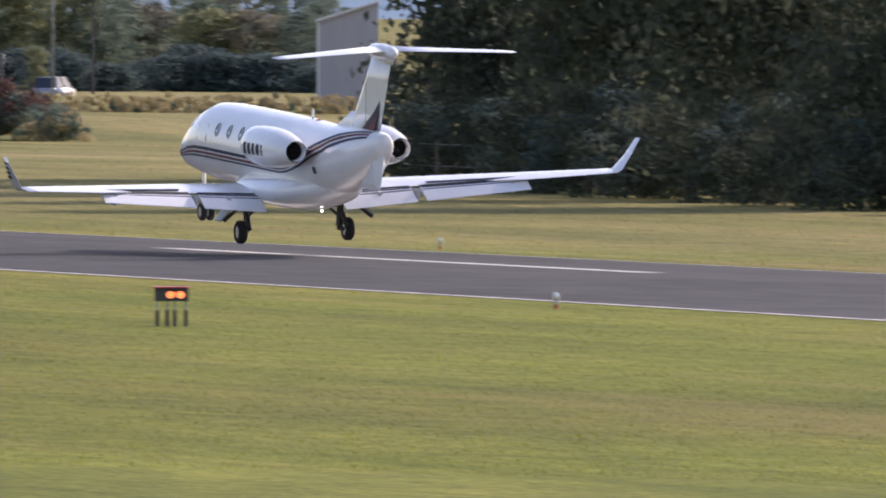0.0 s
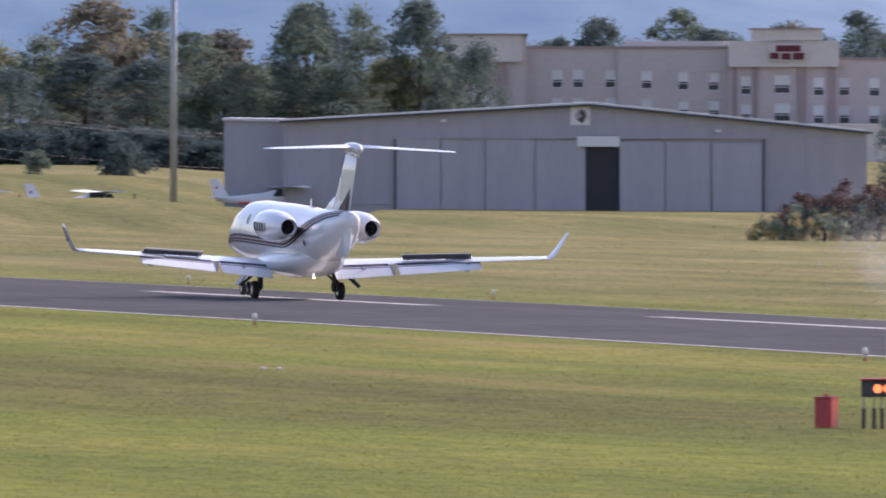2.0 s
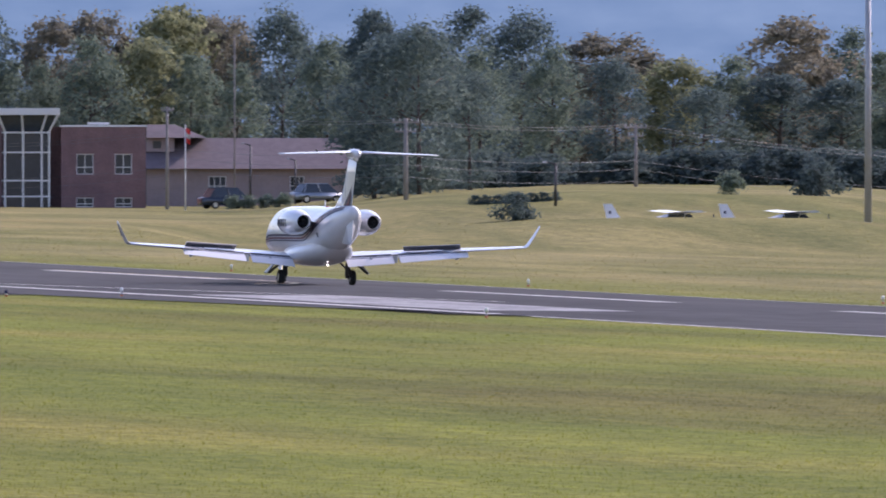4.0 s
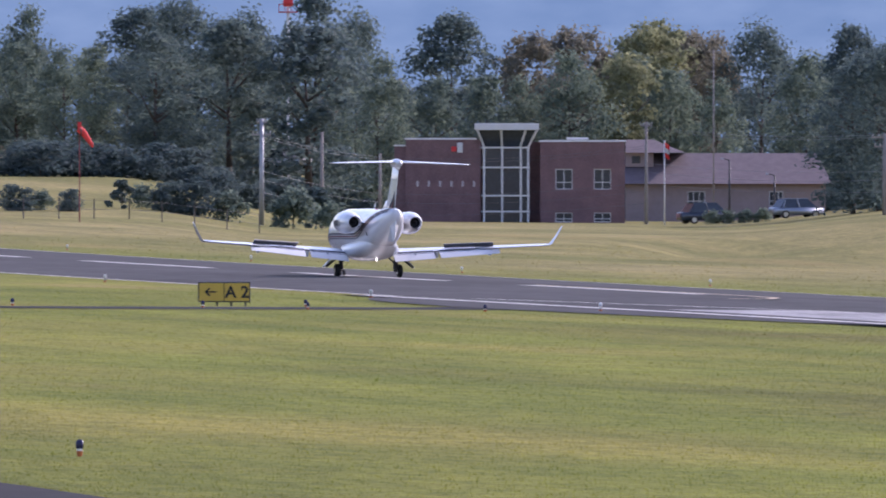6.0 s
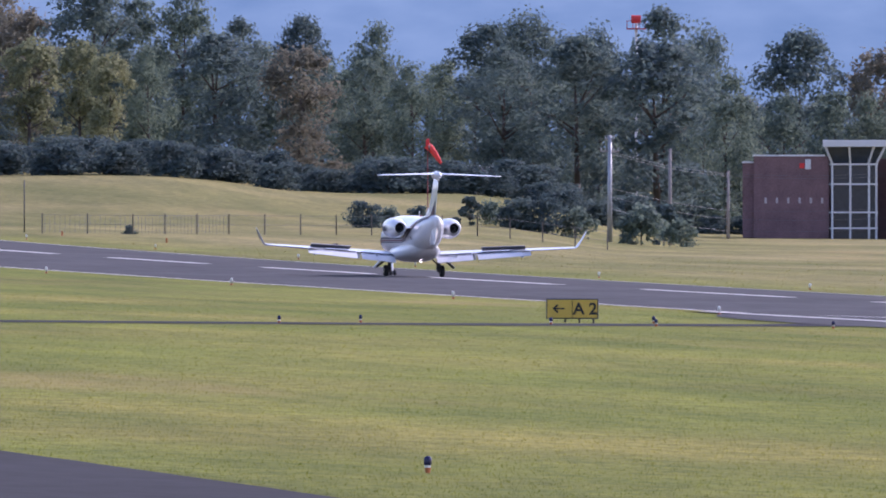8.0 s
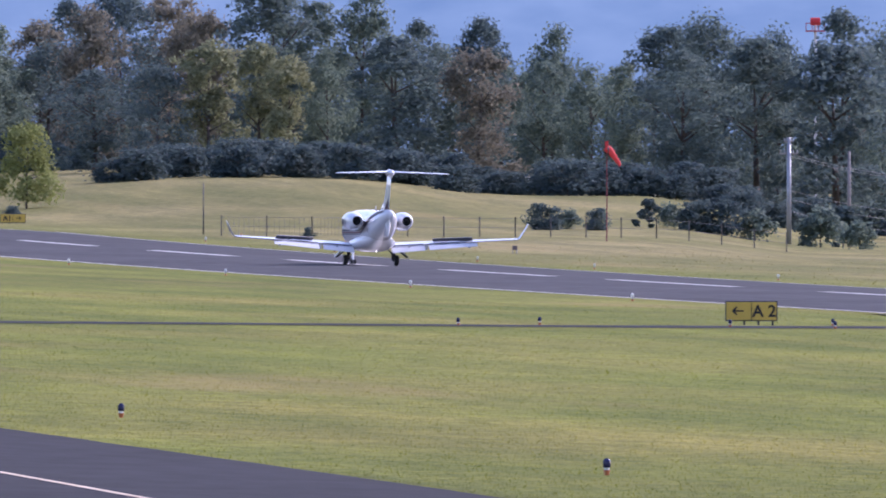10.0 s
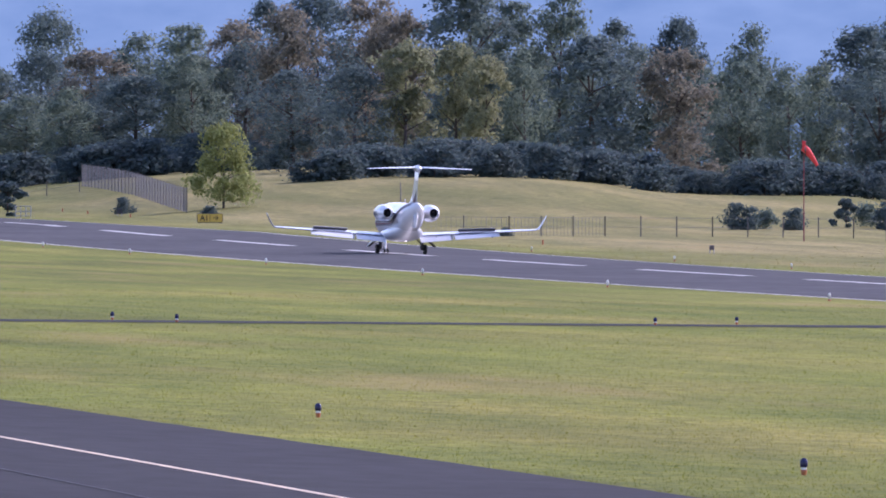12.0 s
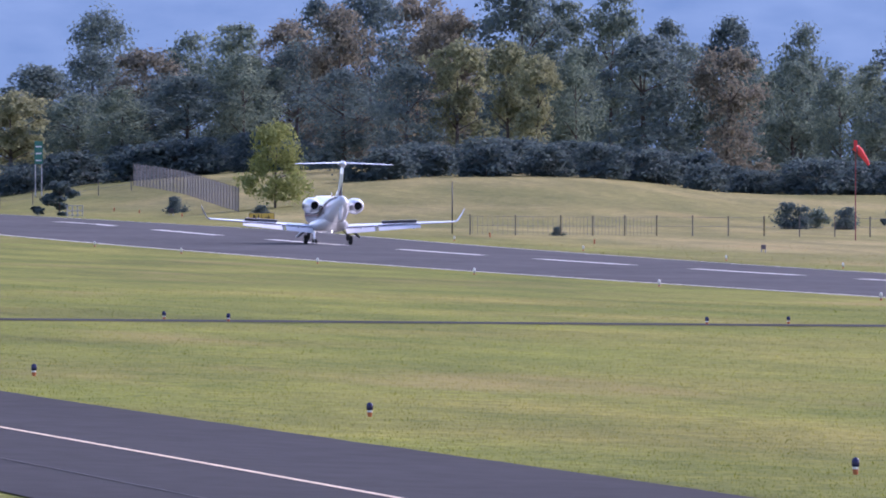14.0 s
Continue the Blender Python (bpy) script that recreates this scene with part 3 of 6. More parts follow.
def window(parent, x, z, w, h, y=0.0, bars=1, cross=1, blind=0.0, sill=True):
    win = part("window", prism(bmesh.new(), [(x, z), (x + w, z), (x + w, z + h), (x, z + h)], y + 0.18, y + 0.24), GLASS_DARK, parent)
    bm = bmesh.new()
    t = 0.07
    for a in ((x, x + t, z, z + h), (x + w - t, x + w, z, z + h), (x + t, x + w - t, z, z + t), (x + t, x + w - t, z + h - t, z + h)):
        box(bm, a[0], a[1], y + 0.08, y + 0.17, a[2], a[3])
    for i in range(bars):
        c = x + w * (i + 1) / (bars + 1)
        box(bm, c - t / 2, c + t / 2, y + 0.09, y + 0.165, z + t, z + h - t)
    for i in range(cross):
        c = z + h * 0.35 if cross == 1 else z + h * (i + 1) / (cross + 1)
        box(bm, x + t, x + w - t, y + 0.095, y + 0.16, c - t / 2, c + t / 2)
    part("frame", bm, TRIM, win)
    if blind:
        part("blind", boxed(x + t, x + w - t, y + 0.172, y + 0.178, z + h * (1 - blind), z + h - t), TRIM, win)
    return win


def hotel():
    d = 1745.0
    s = d / 28800
    m = facing(15.295, d, -3.0, 2.0)
    root = thing("hotel", m, "four-storey beige rendered hotel with a pale entrance tower", "building")
    # x in metres from the middle of the front
    X = lambda px: (px - 849) * s
    Z = lambda py: EYE - d * (py - 151.0) / 28800 + 3.0
    blocks = [(335, 478, 50, 0.0, STUCCO), (478, 640, 72, 1.2, STUCCO), (640, 835, 72, 0.6, STUCCO), (835, 1030, 104, -0.8, STUCCO), (1030, 1363, 92, 0.4, STUCCO)]
    wins = {0: [(400, 104)], 1: [(533, 108), (570, 108), (627, 108)], 2: [(691, 110), (756, 112), (810, 113)], 3: [(866, 120), (930, 118), (995, 122)], 4: [(1041, 122), (1094, 123), (1144, 125), (1187, 126), (1222, 126), (1261, 127), (1297, 128)]}
    for i, (x0, x1, top, back, mat) in enumerate(blocks):
        w, h = X(x1) - X(x0), Z(top)
        ws = []
        for px, py in wins[i]:
            ww = 1.15 if px != 930 else 1.75
            for floor in range(4):
                ws.append((X(px) - X(x0) - ww / 2, Z(py + 33) - floor * 3.0, ww, 1.95))
        ws = [q for q in ws if q[1] > 0.2]
        wall = wall_with_windows("wall", w, h, 14.0, ws, mat, root)
        wall.location = (X(x0), back, 0)
        for q in ws:
            window(wall, *q, bars=0, cross=1, blind=0.55)
        part("parapet", boxed(-0.15, w + 0.15, -0.15, 14.2, h, h + 0.28), STUCCO_DARK, wall)
    part("tower", boxed(X(835), X(1030), -1.5, 6, Z(104), Z(58)), STUCCO_PALE, root, "pale rendered band over the entrance")
    part("tower_top", boxed(X(878), X(1000), -1.8, 5, Z(57), Z(38)), STUCCO_PALE, root, "pale rendered tower top")
    part("tower_cornice", boxed(X(874), X(1004), -2.0, 5.2, Z(38), Z(35.5)), STUCCO_DARK, root)
    for x0, x1 in ((842, 850), (958, 972), (1012, 1024), (878, 886)):
        part("pilaster", boxed(X(x0), X(x1), -1.1, -0.8, 0, Z(104)), STUCCO_DARK, root)
    part("end_tower", boxed(X(340), X(470), -0.7, 6, Z(95), Z(48)), STUCCO_PALE, root, "pale rendered end tower")
    part("end_cornice", boxed(X(337), X(481), -1.0, 6.2, Z(48), Z(45)), STUCCO_DARK, root)
    for x0, x1 in ((358, 372), (428, 442)):
        part("pilaster", boxed(X(x0), X(x1), -0.35, 0, 0, Z(95)), STUCCO_DARK, root)
    part("roof_screen", boxed(X(655), X(835), 7, 12, Z(72), Z(58)), STUCCO_PALE, root)
    part("roof_screen", boxed(X(1218), X(1357), 6, 13, Z(90), Z(73)), STUCCO_PALE, root)
    # the unlettered sign: two rows of dark red shapes
    sign = part("sign_board", boxed(X(906), X(972), -1.98, -1.83, Z(93), Z(64)), STUCCO_PALE, root)
    for x0, x1, z0, z1 in ((918, 962, 66, 77), (908, 924, 79, 90), (928, 944, 80, 91), (948, 968, 79, 91)):
        part("sign_shape", boxed(X(x0), X(x1), -2.1, -1.99, Z(z1), Z(z0), bevel=0.04), STRIPE_RED, sign, "dark red sign shape")
    part("porch", boxed(X(965), X(1110), -14, -1, 0, Z(205)), STUCCO_PALE, root, "low pale entrance canopy")


hotel()


def hangar():
    d = 958.0
    s = d / 28800
    m = facing(14.734, d, -1.8)
    root = thing("hangar", m, "long grey steel hangar with a shallow gable and big sliding doors", "building")
    X = lambda px: (px - 566.7) * s
    Z = lambda py: EYE - d * (py - 151.0) / 28800 + 1.8
    xl, xp, xr = X(52), X(590), X(1080)
    bm = bmesh.new()
    prism(bm, [(xl, 0), (xr, 0), (xr, Z(221)), (xp, Z(172)), (xl, Z(201))], 0.0, 30.0)
    part("wall", bm, STEEL, root)
    bm = bmesh.new()
    prism(bm, [(xl - 0.3, Z(201)), (xl - 0.3, Z(197)), (xp, Z(166)), (xr + 0.3, Z(217)), (xr + 0.3, Z(221)), (xp, Z(171))], -0.5, 30.4)
    part("roof", bm, ROOF_STEEL, root, "pale steel roof")
    bm = bmesh.new()
    prism(bm, [(xl - 0.32, Z(203)), (xl - 0.32, Z(199.5)), (xp, Z(169.5)), (xr + 0.32, Z(219.5)), (xr + 0.32, Z(223)), (xp, Z(173))], -0.56, -0.51)
    part("gutter", bm, METAL_DARK, root)
    bm = bmesh.new()
    prism(bm, [(X(-60), 0), (xl - 0.02, 0), (xl - 0.02, Z(201)), (X(-60), Z(199))], 4.0, 28.0)
    part("side_bay", bm, STEEL_LIGHT, root)
    part("side_roof", prism(bmesh.new(), [(X(-63), Z(199)), (xl - 0.35, Z(201)), (xl - 0.35, Z(196.5)), (X(-63), Z(194.5))], 3.7, 28.3), ROOF_STEEL, root)
    # sheet ribs
    x = xl + 0.6
    while x < xr - 0.3:
        if not (X(244) < x < X(900)):
            top = Z(201) + (Z(172) - Z(201)) * (x - xl) / (xp - xl) if x < xp else Z(172) + (Z(221) - Z(172)) * (x - xp) / (xr - xp)
            part("rib", boxed(x, x + 0.06, -0.035, 0.0, 0.1, top - 0.15), STEEL, root)
        x += 1.2
    doors = ((247, 325), (326.5, 404), (405.5, 492), (493.5, 582), (643, 722), (723.5, 803), (807, 895))
    for k, (x0, x1) in enumerate(doors):
        y = -0.12 if k % 2 else -0.2
        part("sliding_door", boxed(X(x0), X(x1), y, y + 0.07, 0.05, Z(229) - 0.0006 * (x0 - 247), bevel=0.02), STEEL_LIGHT, root, "pale grey steel sliding door")
    # flat panel on the wall: the unlit inside is put into its dark colour
    part("doorway", boxed(X(582.5), X(642), -0.06, -0.01, 0.05, Z(246)), GAP, root, "dark panel painting the shade inside the open doorway")
    part("header_panel", boxed(X(567), X(643), -0.36, -0.30, Z(245), Z(227)), TRIM, root, "off-white panel over the doorway")
    part("door_rail", boxed(X(244), X(900), -0.28, -0.02, Z(225) - 0.2, Z(220) - 0.2), STEEL, root)
    for x in (245, 897):
        part("door_post", boxed(X(x - 1.5), X(x + 1.5), -0.27, -0.02, 0, Z(226) - 0.2), METAL_DARK, root)
    plate = part("emblem_plate", boxed(X(556), X(590), -0.12, -0.02, Z(207), Z(174)), TRIM, root, "white plate with a dark emblem")
    bm = bmesh.new()
    bmesh.ops.create_circle(bm, cap_ends=True, segments=20, radius=0.36, matrix=pose(X(575), -0.135, Z(190), 90, 0, 0))
    part("emblem", bm, STEEL, plate)
    bm = bmesh.new()
    prism(bm, [(X(566), Z(198)), (X(577), Z(204)), (X(583), Z(190)), (X(576), Z(178)), (X(572), Z(186)), (X(577), Z(191))], -0.17, -0.14)
    part("emblem_shape", bm, METAL_DARK, plate)
    for x, y in ((817, 217), (331, 199)):
        part("wall_lamp", boxed(X(x - 5), X(x + 5), -0.45, -0.0, Z(y + 3), Z(y - 2), bevel=0.04), TRIM, root)
    for x in (42,):
        part("side_door", boxed(X(x - 7), X(x + 5), 3.93, 3.99, 0, 2.1 + 1.2), STEEL, root)
        part("downpipe", rod(bmesh.new(), (xl - 0.1, -0.1, 0), (xl - 0.1, -0.1, Z(203)), 0.06), STEEL_LIGHT, root)
    part("gas_pipe", boxed(xl + 0.2, X(246), -0.1, -0.0, Z(347), Z(343)), STEEL_LIGHT, root)


hangar()


def brick_building():
    d = 1350.0
    s = d / 28800
    m = facing(10.367, d, -1.6)
    root = thing("brick_building", m, "two-storey red-brown brick building with a glazed corner tower", "building")
    X = lambda px: (px - 1081.0) * s
    Z = lambda py: EYE - d * (py - 238.4) / 28800 + 1.6
    left = wall_with_windows("wall", X(1030) - X(897), Z(258), 12, [], BRICK, root)
    left.location = (X(897), 0.0, 0)
    low = part("low_wall", boxed(X(877), X(897) - 0.005, 0.6, 11, 0, Z(270)), BRICK, root)
    part("coping", boxed(X(876), X(897) - 0.01, 0.5, 11, Z(270), Z(267)), TRIM, low)
    part("coping", boxed(-0.1, X(1022) - X(897), -0.1, 12.1, Z(258), Z(255)), TRIM, left)
    for k in range(6):
        part("vent", boxed((916 + 20 * k - 897) * s, (920 + 20 * k - 897) * s, -0.03, 0.0, Z(341), Z(331)), STUCCO, left)
    wins = [(X(1162) - X(1135), Z(346), 1.42, 1.7), (X(1230) - X(1135), Z(346), 1.42, 1.7), (X(1162) - X(1135), Z(404), 1.42, 0.8), (X(1230) - X(1135), Z(404), 1.42, 0.8)]
    right = wall_with_windows("wall", X(1285) - X(1135), Z(262), 13, wins, BRICK, root)
    right.location = (X(1135), -0.4, 0)
    for q in wins:
        window(right, *q, bars=1, cross=1)
    part("coping", boxed(-0.1, X(1287) - X(1135), -0.1, 13.1, Z(262), Z(259)), TRIM, right)
    part("roof_unit", boxed(2.2, 4.0, 2, 4, Z(258), Z(254)), TRIM, right)
    back = part("stair_wall", boxed(X(1030) + 0.005, X(1135) - 0.005, 1.5, 10, 0, Z(262)), BRICK, root)
    part("sign_emblem", boxed(X(988), X(998), -0.12, -0.01, Z(281), Z(263), bevel=0.05), TRIM, root, "white and red wall emblem")
    part("sign_emblem", boxed(X(978), X(987), -0.1, -0.01, Z(279), Z(270), bevel=0.05), SOCK_RED, root, "white and red wall emblem")
    # the glazed tower
    tower = part("glazing", boxed(X(1036), X(1114), -0.2, 1.4, 0, Z(272)), GLASS_DARK, root, "dark glazed stair tower")
    for x in (1034, 1066, 1099, 1112):
        part("mullion", boxed(X(x), X(x) + 0.17, -0.36, -0.21, 0, Z(272)), TRIM, tower, "white mullion")
    for y in (272, 307, 357, 385):
        part("transom", boxed(X(1030), X(1117), -0.4, -0.23, Z(y) - 0.07, Z(y) + 0.07), TRIM, tower, "white transom")
    bm = bmesh.new()
    loft(bm, [[(X(1036), -0.2, Z(270)), (X(1112), -0.2, Z(270)), (X(1112), 1.4, Z(270)), (X(1036), 1.4, Z(270))], [(X(1026), -0.8, Z(240)), (X(1126), -0.8, Z(240)), (X(1126), 1.9, Z(240)), (X(1026), 1.9, Z(240))]])
    cabin = part("lantern", bm, GLASS_DARK, root, "flared dark glazed lantern")
    for xa, xb in ((1034, 1022), (1066, 1064), (1098, 1108), (1112, 1128)):
        part("mullion", rod(bmesh.new(), (X(xa) + 0.08, -0.3, Z(271)), (X(xb) + 0.08, -0.95, Z(240)), 0.1, 0.1, 6), TRIM, cabin, "white mullion")
    part("tower_roof", boxed(X(1019), X(1133), -1.3, 2.6, Z(241), Z(229), bevel=0.05), TRIM, root, "white flat tower roof")


brick_building()


def low_building():
    d = 1390.0
    s = d / 28800
    m = facing(11.117, d, -1.5)
    root = thing("low_building", m, "long low brown building with a hipped shingle roof", "building")
    X = lambda px: (px - 1458.0) * s
    Z = lambda py: EYE - d * (py - 238.4) / 28800 + 1.5
    xs0, xs1 = X(1286), X(1640)
    wins = [(X(1396) - xs0, Z(376), 1.5, 1.3), (X(1540) - xs0, Z(376), 1.2, 1.3)]
    w = wall_with_windows("wall", xs1 - xs0, Z(335), 12, wins, STUCCO_DARK, root)
    w.location = (xs0, 0, 0)
    for q in wins:
        window(w, *q, bars=2, cross=1)
    bm = bmesh.new()
    loft(bm, [[(xs0 - 0.5, -1, Z(336)), (xs1 + 0.6, -1, Z(336)), (xs1 + 0.6, 13, Z(336)), (xs0 - 0.5, 13, Z(336))], [(xs0, 5, Z(282)), (xs1 - 0.8, 5, Z(282)), (xs1 - 0.8, 7, Z(282)), (xs0, 7, Z(282))]])
    part("roof", bm, ROOF_BROWN, root, "brown shingle roof")
    part("upper_wall", boxed(X(1286), X(1335), 2.0, 9, Z(306), Z(280)), STUCCO_DARK, root)
    part("window", boxed(X(1297), X(1312), 1.94, 1.995, Z(300), Z(287)), GLASS_DARK, root)
    bm = bmesh.new()
    loft(bm, [[(X(1286), 1, Z(281)), (X(1390), 1, Z(281)), (X(1390), 10, Z(281)), (X(1286), 10, Z(281))], [(X(1286), 4, Z(258)), (X(1335), 4, Z(258)), (X(1335), 7, Z(258)), (X(1286), 7, Z(258))]])
    part("upper_roof", bm, ROOF_BROWN, root, "brown shingle roof")


low_building()


# ---- the jet ----
# nose towards +y, origin on the ground between the main wheels
SECTIONS = [  # y, half width, half height, centre height
    (8.15, 0.05, 0.04, 1.62), (8.05, 0.17, 0.15, 1.63), (7.75, 0.32, 0.30, 1.66), (7.2, 0.49, 0.46, 1.72), (6.5, 0.64, 0.65, 1.85), (5.8, 0.74, 0.83, 1.97),
    (5.1, 0.80, 0.94, 2.04), (4.2, 0.82, 0.96, 2.06), (1.0, 0.82, 0.96, 2.06), (-1.2, 0.82, 0.95, 2.05), (-2.6, 0.80, 0.90, 2.06), (-3.8, 0.76, 0.82, 2.15), (-4.8, 0.67, 0.71, 2.29),
    (-5.7, 0.52, 0.54, 2.47), (-6.4, 0.34, 0.36, 2.63), (-6.75, 0.16, 0.18, 2.74)]


def hull(y):
    """Half width, half height and centre height of the fuselage at y."""
    for a, b in zip(SECTIONS, SECTIONS[1:]):
        if a[0] >= y >= b[0]:
            k = (a[0] - y) / (a[0] - b[0])
            k = k * k * (3 - 2 * k) if abs(a[1] - b[1]) < 0.12 else k
            return [p + (q - p) * k for p, q in zip(a[1:], b[1:])]
    return SECTIONS[-1][1:]


def hull_point(y, angle, out=0.0):
    """angle in degrees from straight up, positive to the right side."""
    w, h, z = hull(y)
    a = radians(angle)
    return ((w + out) * math.sin(a), y, z + (h + out) * math.cos(a))


def hull_band(y0, y1, angles0, angles1, out=0.006, n=40):
    """A painted band on the skin, from y0 to y1, between two angles that may change on the way."""
    bm = bmesh.new()
    rows = []
    for i in range(n + 1):
        k = i / n
        e = k * k * (3 - 2 * k)
        y = y0 + (y1 - y0) * k
        a, b = angles0[0] + (angles1[0] - angles0[0]) * e, angles0[1] + (angles1[1] - angles0[1]) * e
        rows.append([bm.verts.new(hull_point(y, a + (b - a) * j / 3, out)) for j in range(4)])
    for p, q in zip(rows, rows[1:]):
        for j in range(3):
            bm.faces.new((p[j], p[j + 1], q[j + 1], q[j]))
    return bm


def aerofoil(x, y_front, chord, z, thick, flip=1.0, n=10):
    """A wing section in the plane x = const."""
    up, lo = [], []
    for i in range(n + 1):
        k = (1 - math.cos(math.pi * i / n)) / 2
        t = thick * chord * (1.48 * math.sqrt(k) - 0.63 * k - 1.76 * k ** 2 + 1.42 * k ** 3 - 0.51 * k ** 4) + 0.004
        up.append((x, y_front - chord * k, z + t * 1.1 + 0.015 * chord * math.sin(math.pi * k)))
        lo.append((x, y_front - chord * k, z - t * 0.7 + 0.015 * chord * math.sin(math.pi * k)))
    return up + lo[::-1][1:-1]


def wing_line(x):
    """Leading edge, chord and height of the wing at a distance x from the middle."""
    k = (x - 0.7) / 6.75
    return 1.95 - 3.35 * k, 2.75 - 1.85 * k, 1.11 + 0.42 * k


def panel(x0, x1, f0, f1, droop, thick, drop=0.0, back=0.0):
    """A flap or spoiler between two chord fractions; droop in degrees, built from its hinge at the origin of its own space."""
    rows = []
    for x in (x0, x1):
        le, c, z = wing_line(x)
        yh = le - c * f0
        ln = c * (f1 - f0)
        a = radians(droop)
        ring = []
        for k, t in ((0, 0.55), (0.12, 1.0), (0.5, 0.8), (1.0, 0.12), (1.0, -0.12), (0.5, -0.45), (0.12, -0.7), (0, -0.55)):
            yy, zz = -ln * k - back, thick * t
            ring.append((x, yh + yy * math.cos(a) + zz * math.sin(a), z + drop + yy * math.sin(a) + zz * math.cos(a)))
        rows.append(ring)
    return rows


def mirrored(rows, side):
    return [[(x * side, y, z) for x, y, z in r] for r in rows]


def lathe(bm, profile, m=Matrix(), sides=28):
    """A body of revolution round y; profile of (y, radius)."""
    rings = [[tuple(m @ Vector((r * math.cos(2 * math.pi * i / sides), y, r * math.sin(2 * math.pi * i / sides)))) for i in range(sides)] for y, r in profile]
    loft(bm, rings, caps=False)
    return bm


def wheel(parent, name, x, y, z, r, w, label=""):
    tyre = part(name, lathe(bmesh.new(), [(-w / 2, r * 0.55), (-w / 2, r * 0.82), (-w * 0.36, r * 0.96), (-w * 0.12, r), (w * 0.12, r), (w * 0.36, r * 0.96), (w / 2, r * 0.82), (w / 2, r * 0.55)], pose(x, y, z, 0, 0, 90)), RUBBER, parent, "black rubber tyre", smooth=True)
    hub = bmesh.new()
    rod(hub, (x - w * 0.42, y, z), (x + w * 0.42, y, z), r * 0.56, None, 18)
    part("hub", hub, METAL, tyre)
    return tyre


def airplane():
    root = thing("airplane", pose(RUNWAY_X, 370, 0), "white twin-engined business jet with maroon and navy stripes, flaps down", "airplane")
    rings = []
    ys = [8.15, 8.12, 8.05, 7.92, 7.75, 7.5, 7.2, 6.9, 6.5, 6.2, 5.8, 5.45, 5.1, 4.7, 4.2, 3.0, 1.5, 0.0, -1.2, -1.9, -2.6, -3.2, -3.8, -4.3, -4.8, -5.3, -5.7, -6.1, -6.4, -6.6, -6.75]
    for y in ys:
        rings.append([hull_point(y, 360 * i / 36) for i in range(36)])
    bm = bmesh.new()
    loft(bm, rings)
    body = part("fuselage", bm, SKIN, root, "gloss white fuselage", smooth=True)
    # belly fairing
    bm = bmesh.new()
    prof = [(2.9, 0.25, 0.10, 1.27), (2.3, 0.70, 0.28, 1.22), (1.2, 1.05, 0.43, 1.22), (-0.5, 1.10, 0.45, 1.23), (-1.8, 1.0, 0.44, 1.28), (-3.0, 0.72, 0.38, 1.42), (-4.0, 0.35, 0.25, 1.62), (-4.5, 0.08, 0.06, 1.75)]
    loft(bm, [[(w * math.cos(2 * math.pi * i / 28), y, z + h * math.sin(2 * math.pi * i / 28)) for i in range(28)] for y, w, h, z in prof])
    part("belly_fairing", bm, SKIN, root, "white belly fairing", smooth=True)
    # stripes
    for side in (-1, 1):
        for k, (mat, a, wd) in enumerate(((STRIPE_NAVY, 94, 4.6), (STRIPE_RED, 101, 3.8), (STRIPE_NAVY, 107, 2.8))):
            part("stripe", hull_band(7.7, -1.0, (side * a, side * (a + wd)), (side * (a + 2), side * (a + 2 + wd)), 0.006 + 0.002 * k), mat, body, smooth=True)
            part("stripe", hull_band(-1.0, -6.3, (side * (a + 2), side * (a + 2 + wd)), (side * (22 + 13 * k), side * (22 + 8 + 13 * k)), 0.006 + 0.002 * k), mat, body, smooth=True)
        part("stripe", hull_band(-1.0, -6.3, (side * 100, side * 101.5), (side * 31, side * 33.5), 0.012), STRIPE_GOLD, body, "thin gold stripe", smooth=True)
        # cabin windows
        for y in (3.5, 2.6, 1.7, 0.8):
            bm = bmesh.new()
            pts = []
            for i in range(18):
                t = 2 * math.pi * i / 18
                p = hull_point(y + 0.15 * math.cos(t), side * (66 + 11 * math.sin(t)), 0.008)
                pts.append(bm.verts.new(p))
            bm.faces.new(pts)
            part("cabin_window", bm, GLASS_DARK, body, "dark oval cabin window")
        part("windscreen", hull_band(6.35, 5.55, (side * 4, side * 52), (side * 4, side * 62), 0.008, 10), GLASS_DARK, body, "dark windscreen pane", smooth=True)
        part("vent_panel", hull_band(-3.6, -3.85, (side * 100, side * 112), (side * 100, side * 112), 0.008, 4), METAL_DARK, body)
    part("door_outline", hull_band(5.0, 4.97, (-60, -125), (-60, -125), 0.008, 2), GAP, body)
    part("door_outline", hull_band(4.25, 4.22, (-60, -125), (-60, -125), 0.008, 2), GAP, body)
    # wings
    for side in (-1, 1):
        bm = bmesh.new()
        rows = []
        for x in (0.55, 1.0, 1.6, 2.4, 3.4, 4.4, 5.4, 6.4, 7.1, 7.4):
            le, c, z = wing_line(x)
            rows.append(aerofoil(x, le, c * (0.76 if x < 5.35 else 1.0), z, 0.105 / (0.76 if x < 5.35 else 1.0)))
        loft(bm, mirrored(rows, side))
        wing = part("wing", bm, SKIN, root, "white swept wing", smooth=True)
        le, c, z = wing_line(7.4)
        rows = [aerofoil(0, le, c, 0, 0.085), aerofoil(0, le - 0.2, c * 0.75, 0, 0.065), aerofoil(0, le - 0.5, c * 0.5, 0, 0.05), aerofoil(0, le - 0.75, c * 0.3, 0, 0.045)]
        place = [(7.4, z, 0.15), (7.53, z + 0.06, 0.75), (7.74, z + 0.42, 1.15), (7.94, z + 0.82, 1.15)]
        ws = []
        for r, (px, pz, lean) in zip(rows, place):
            ws.append([(px - (q[2]) * math.sin(lean), q[1], pz + q[2] * math.cos(lean)) for q in r])
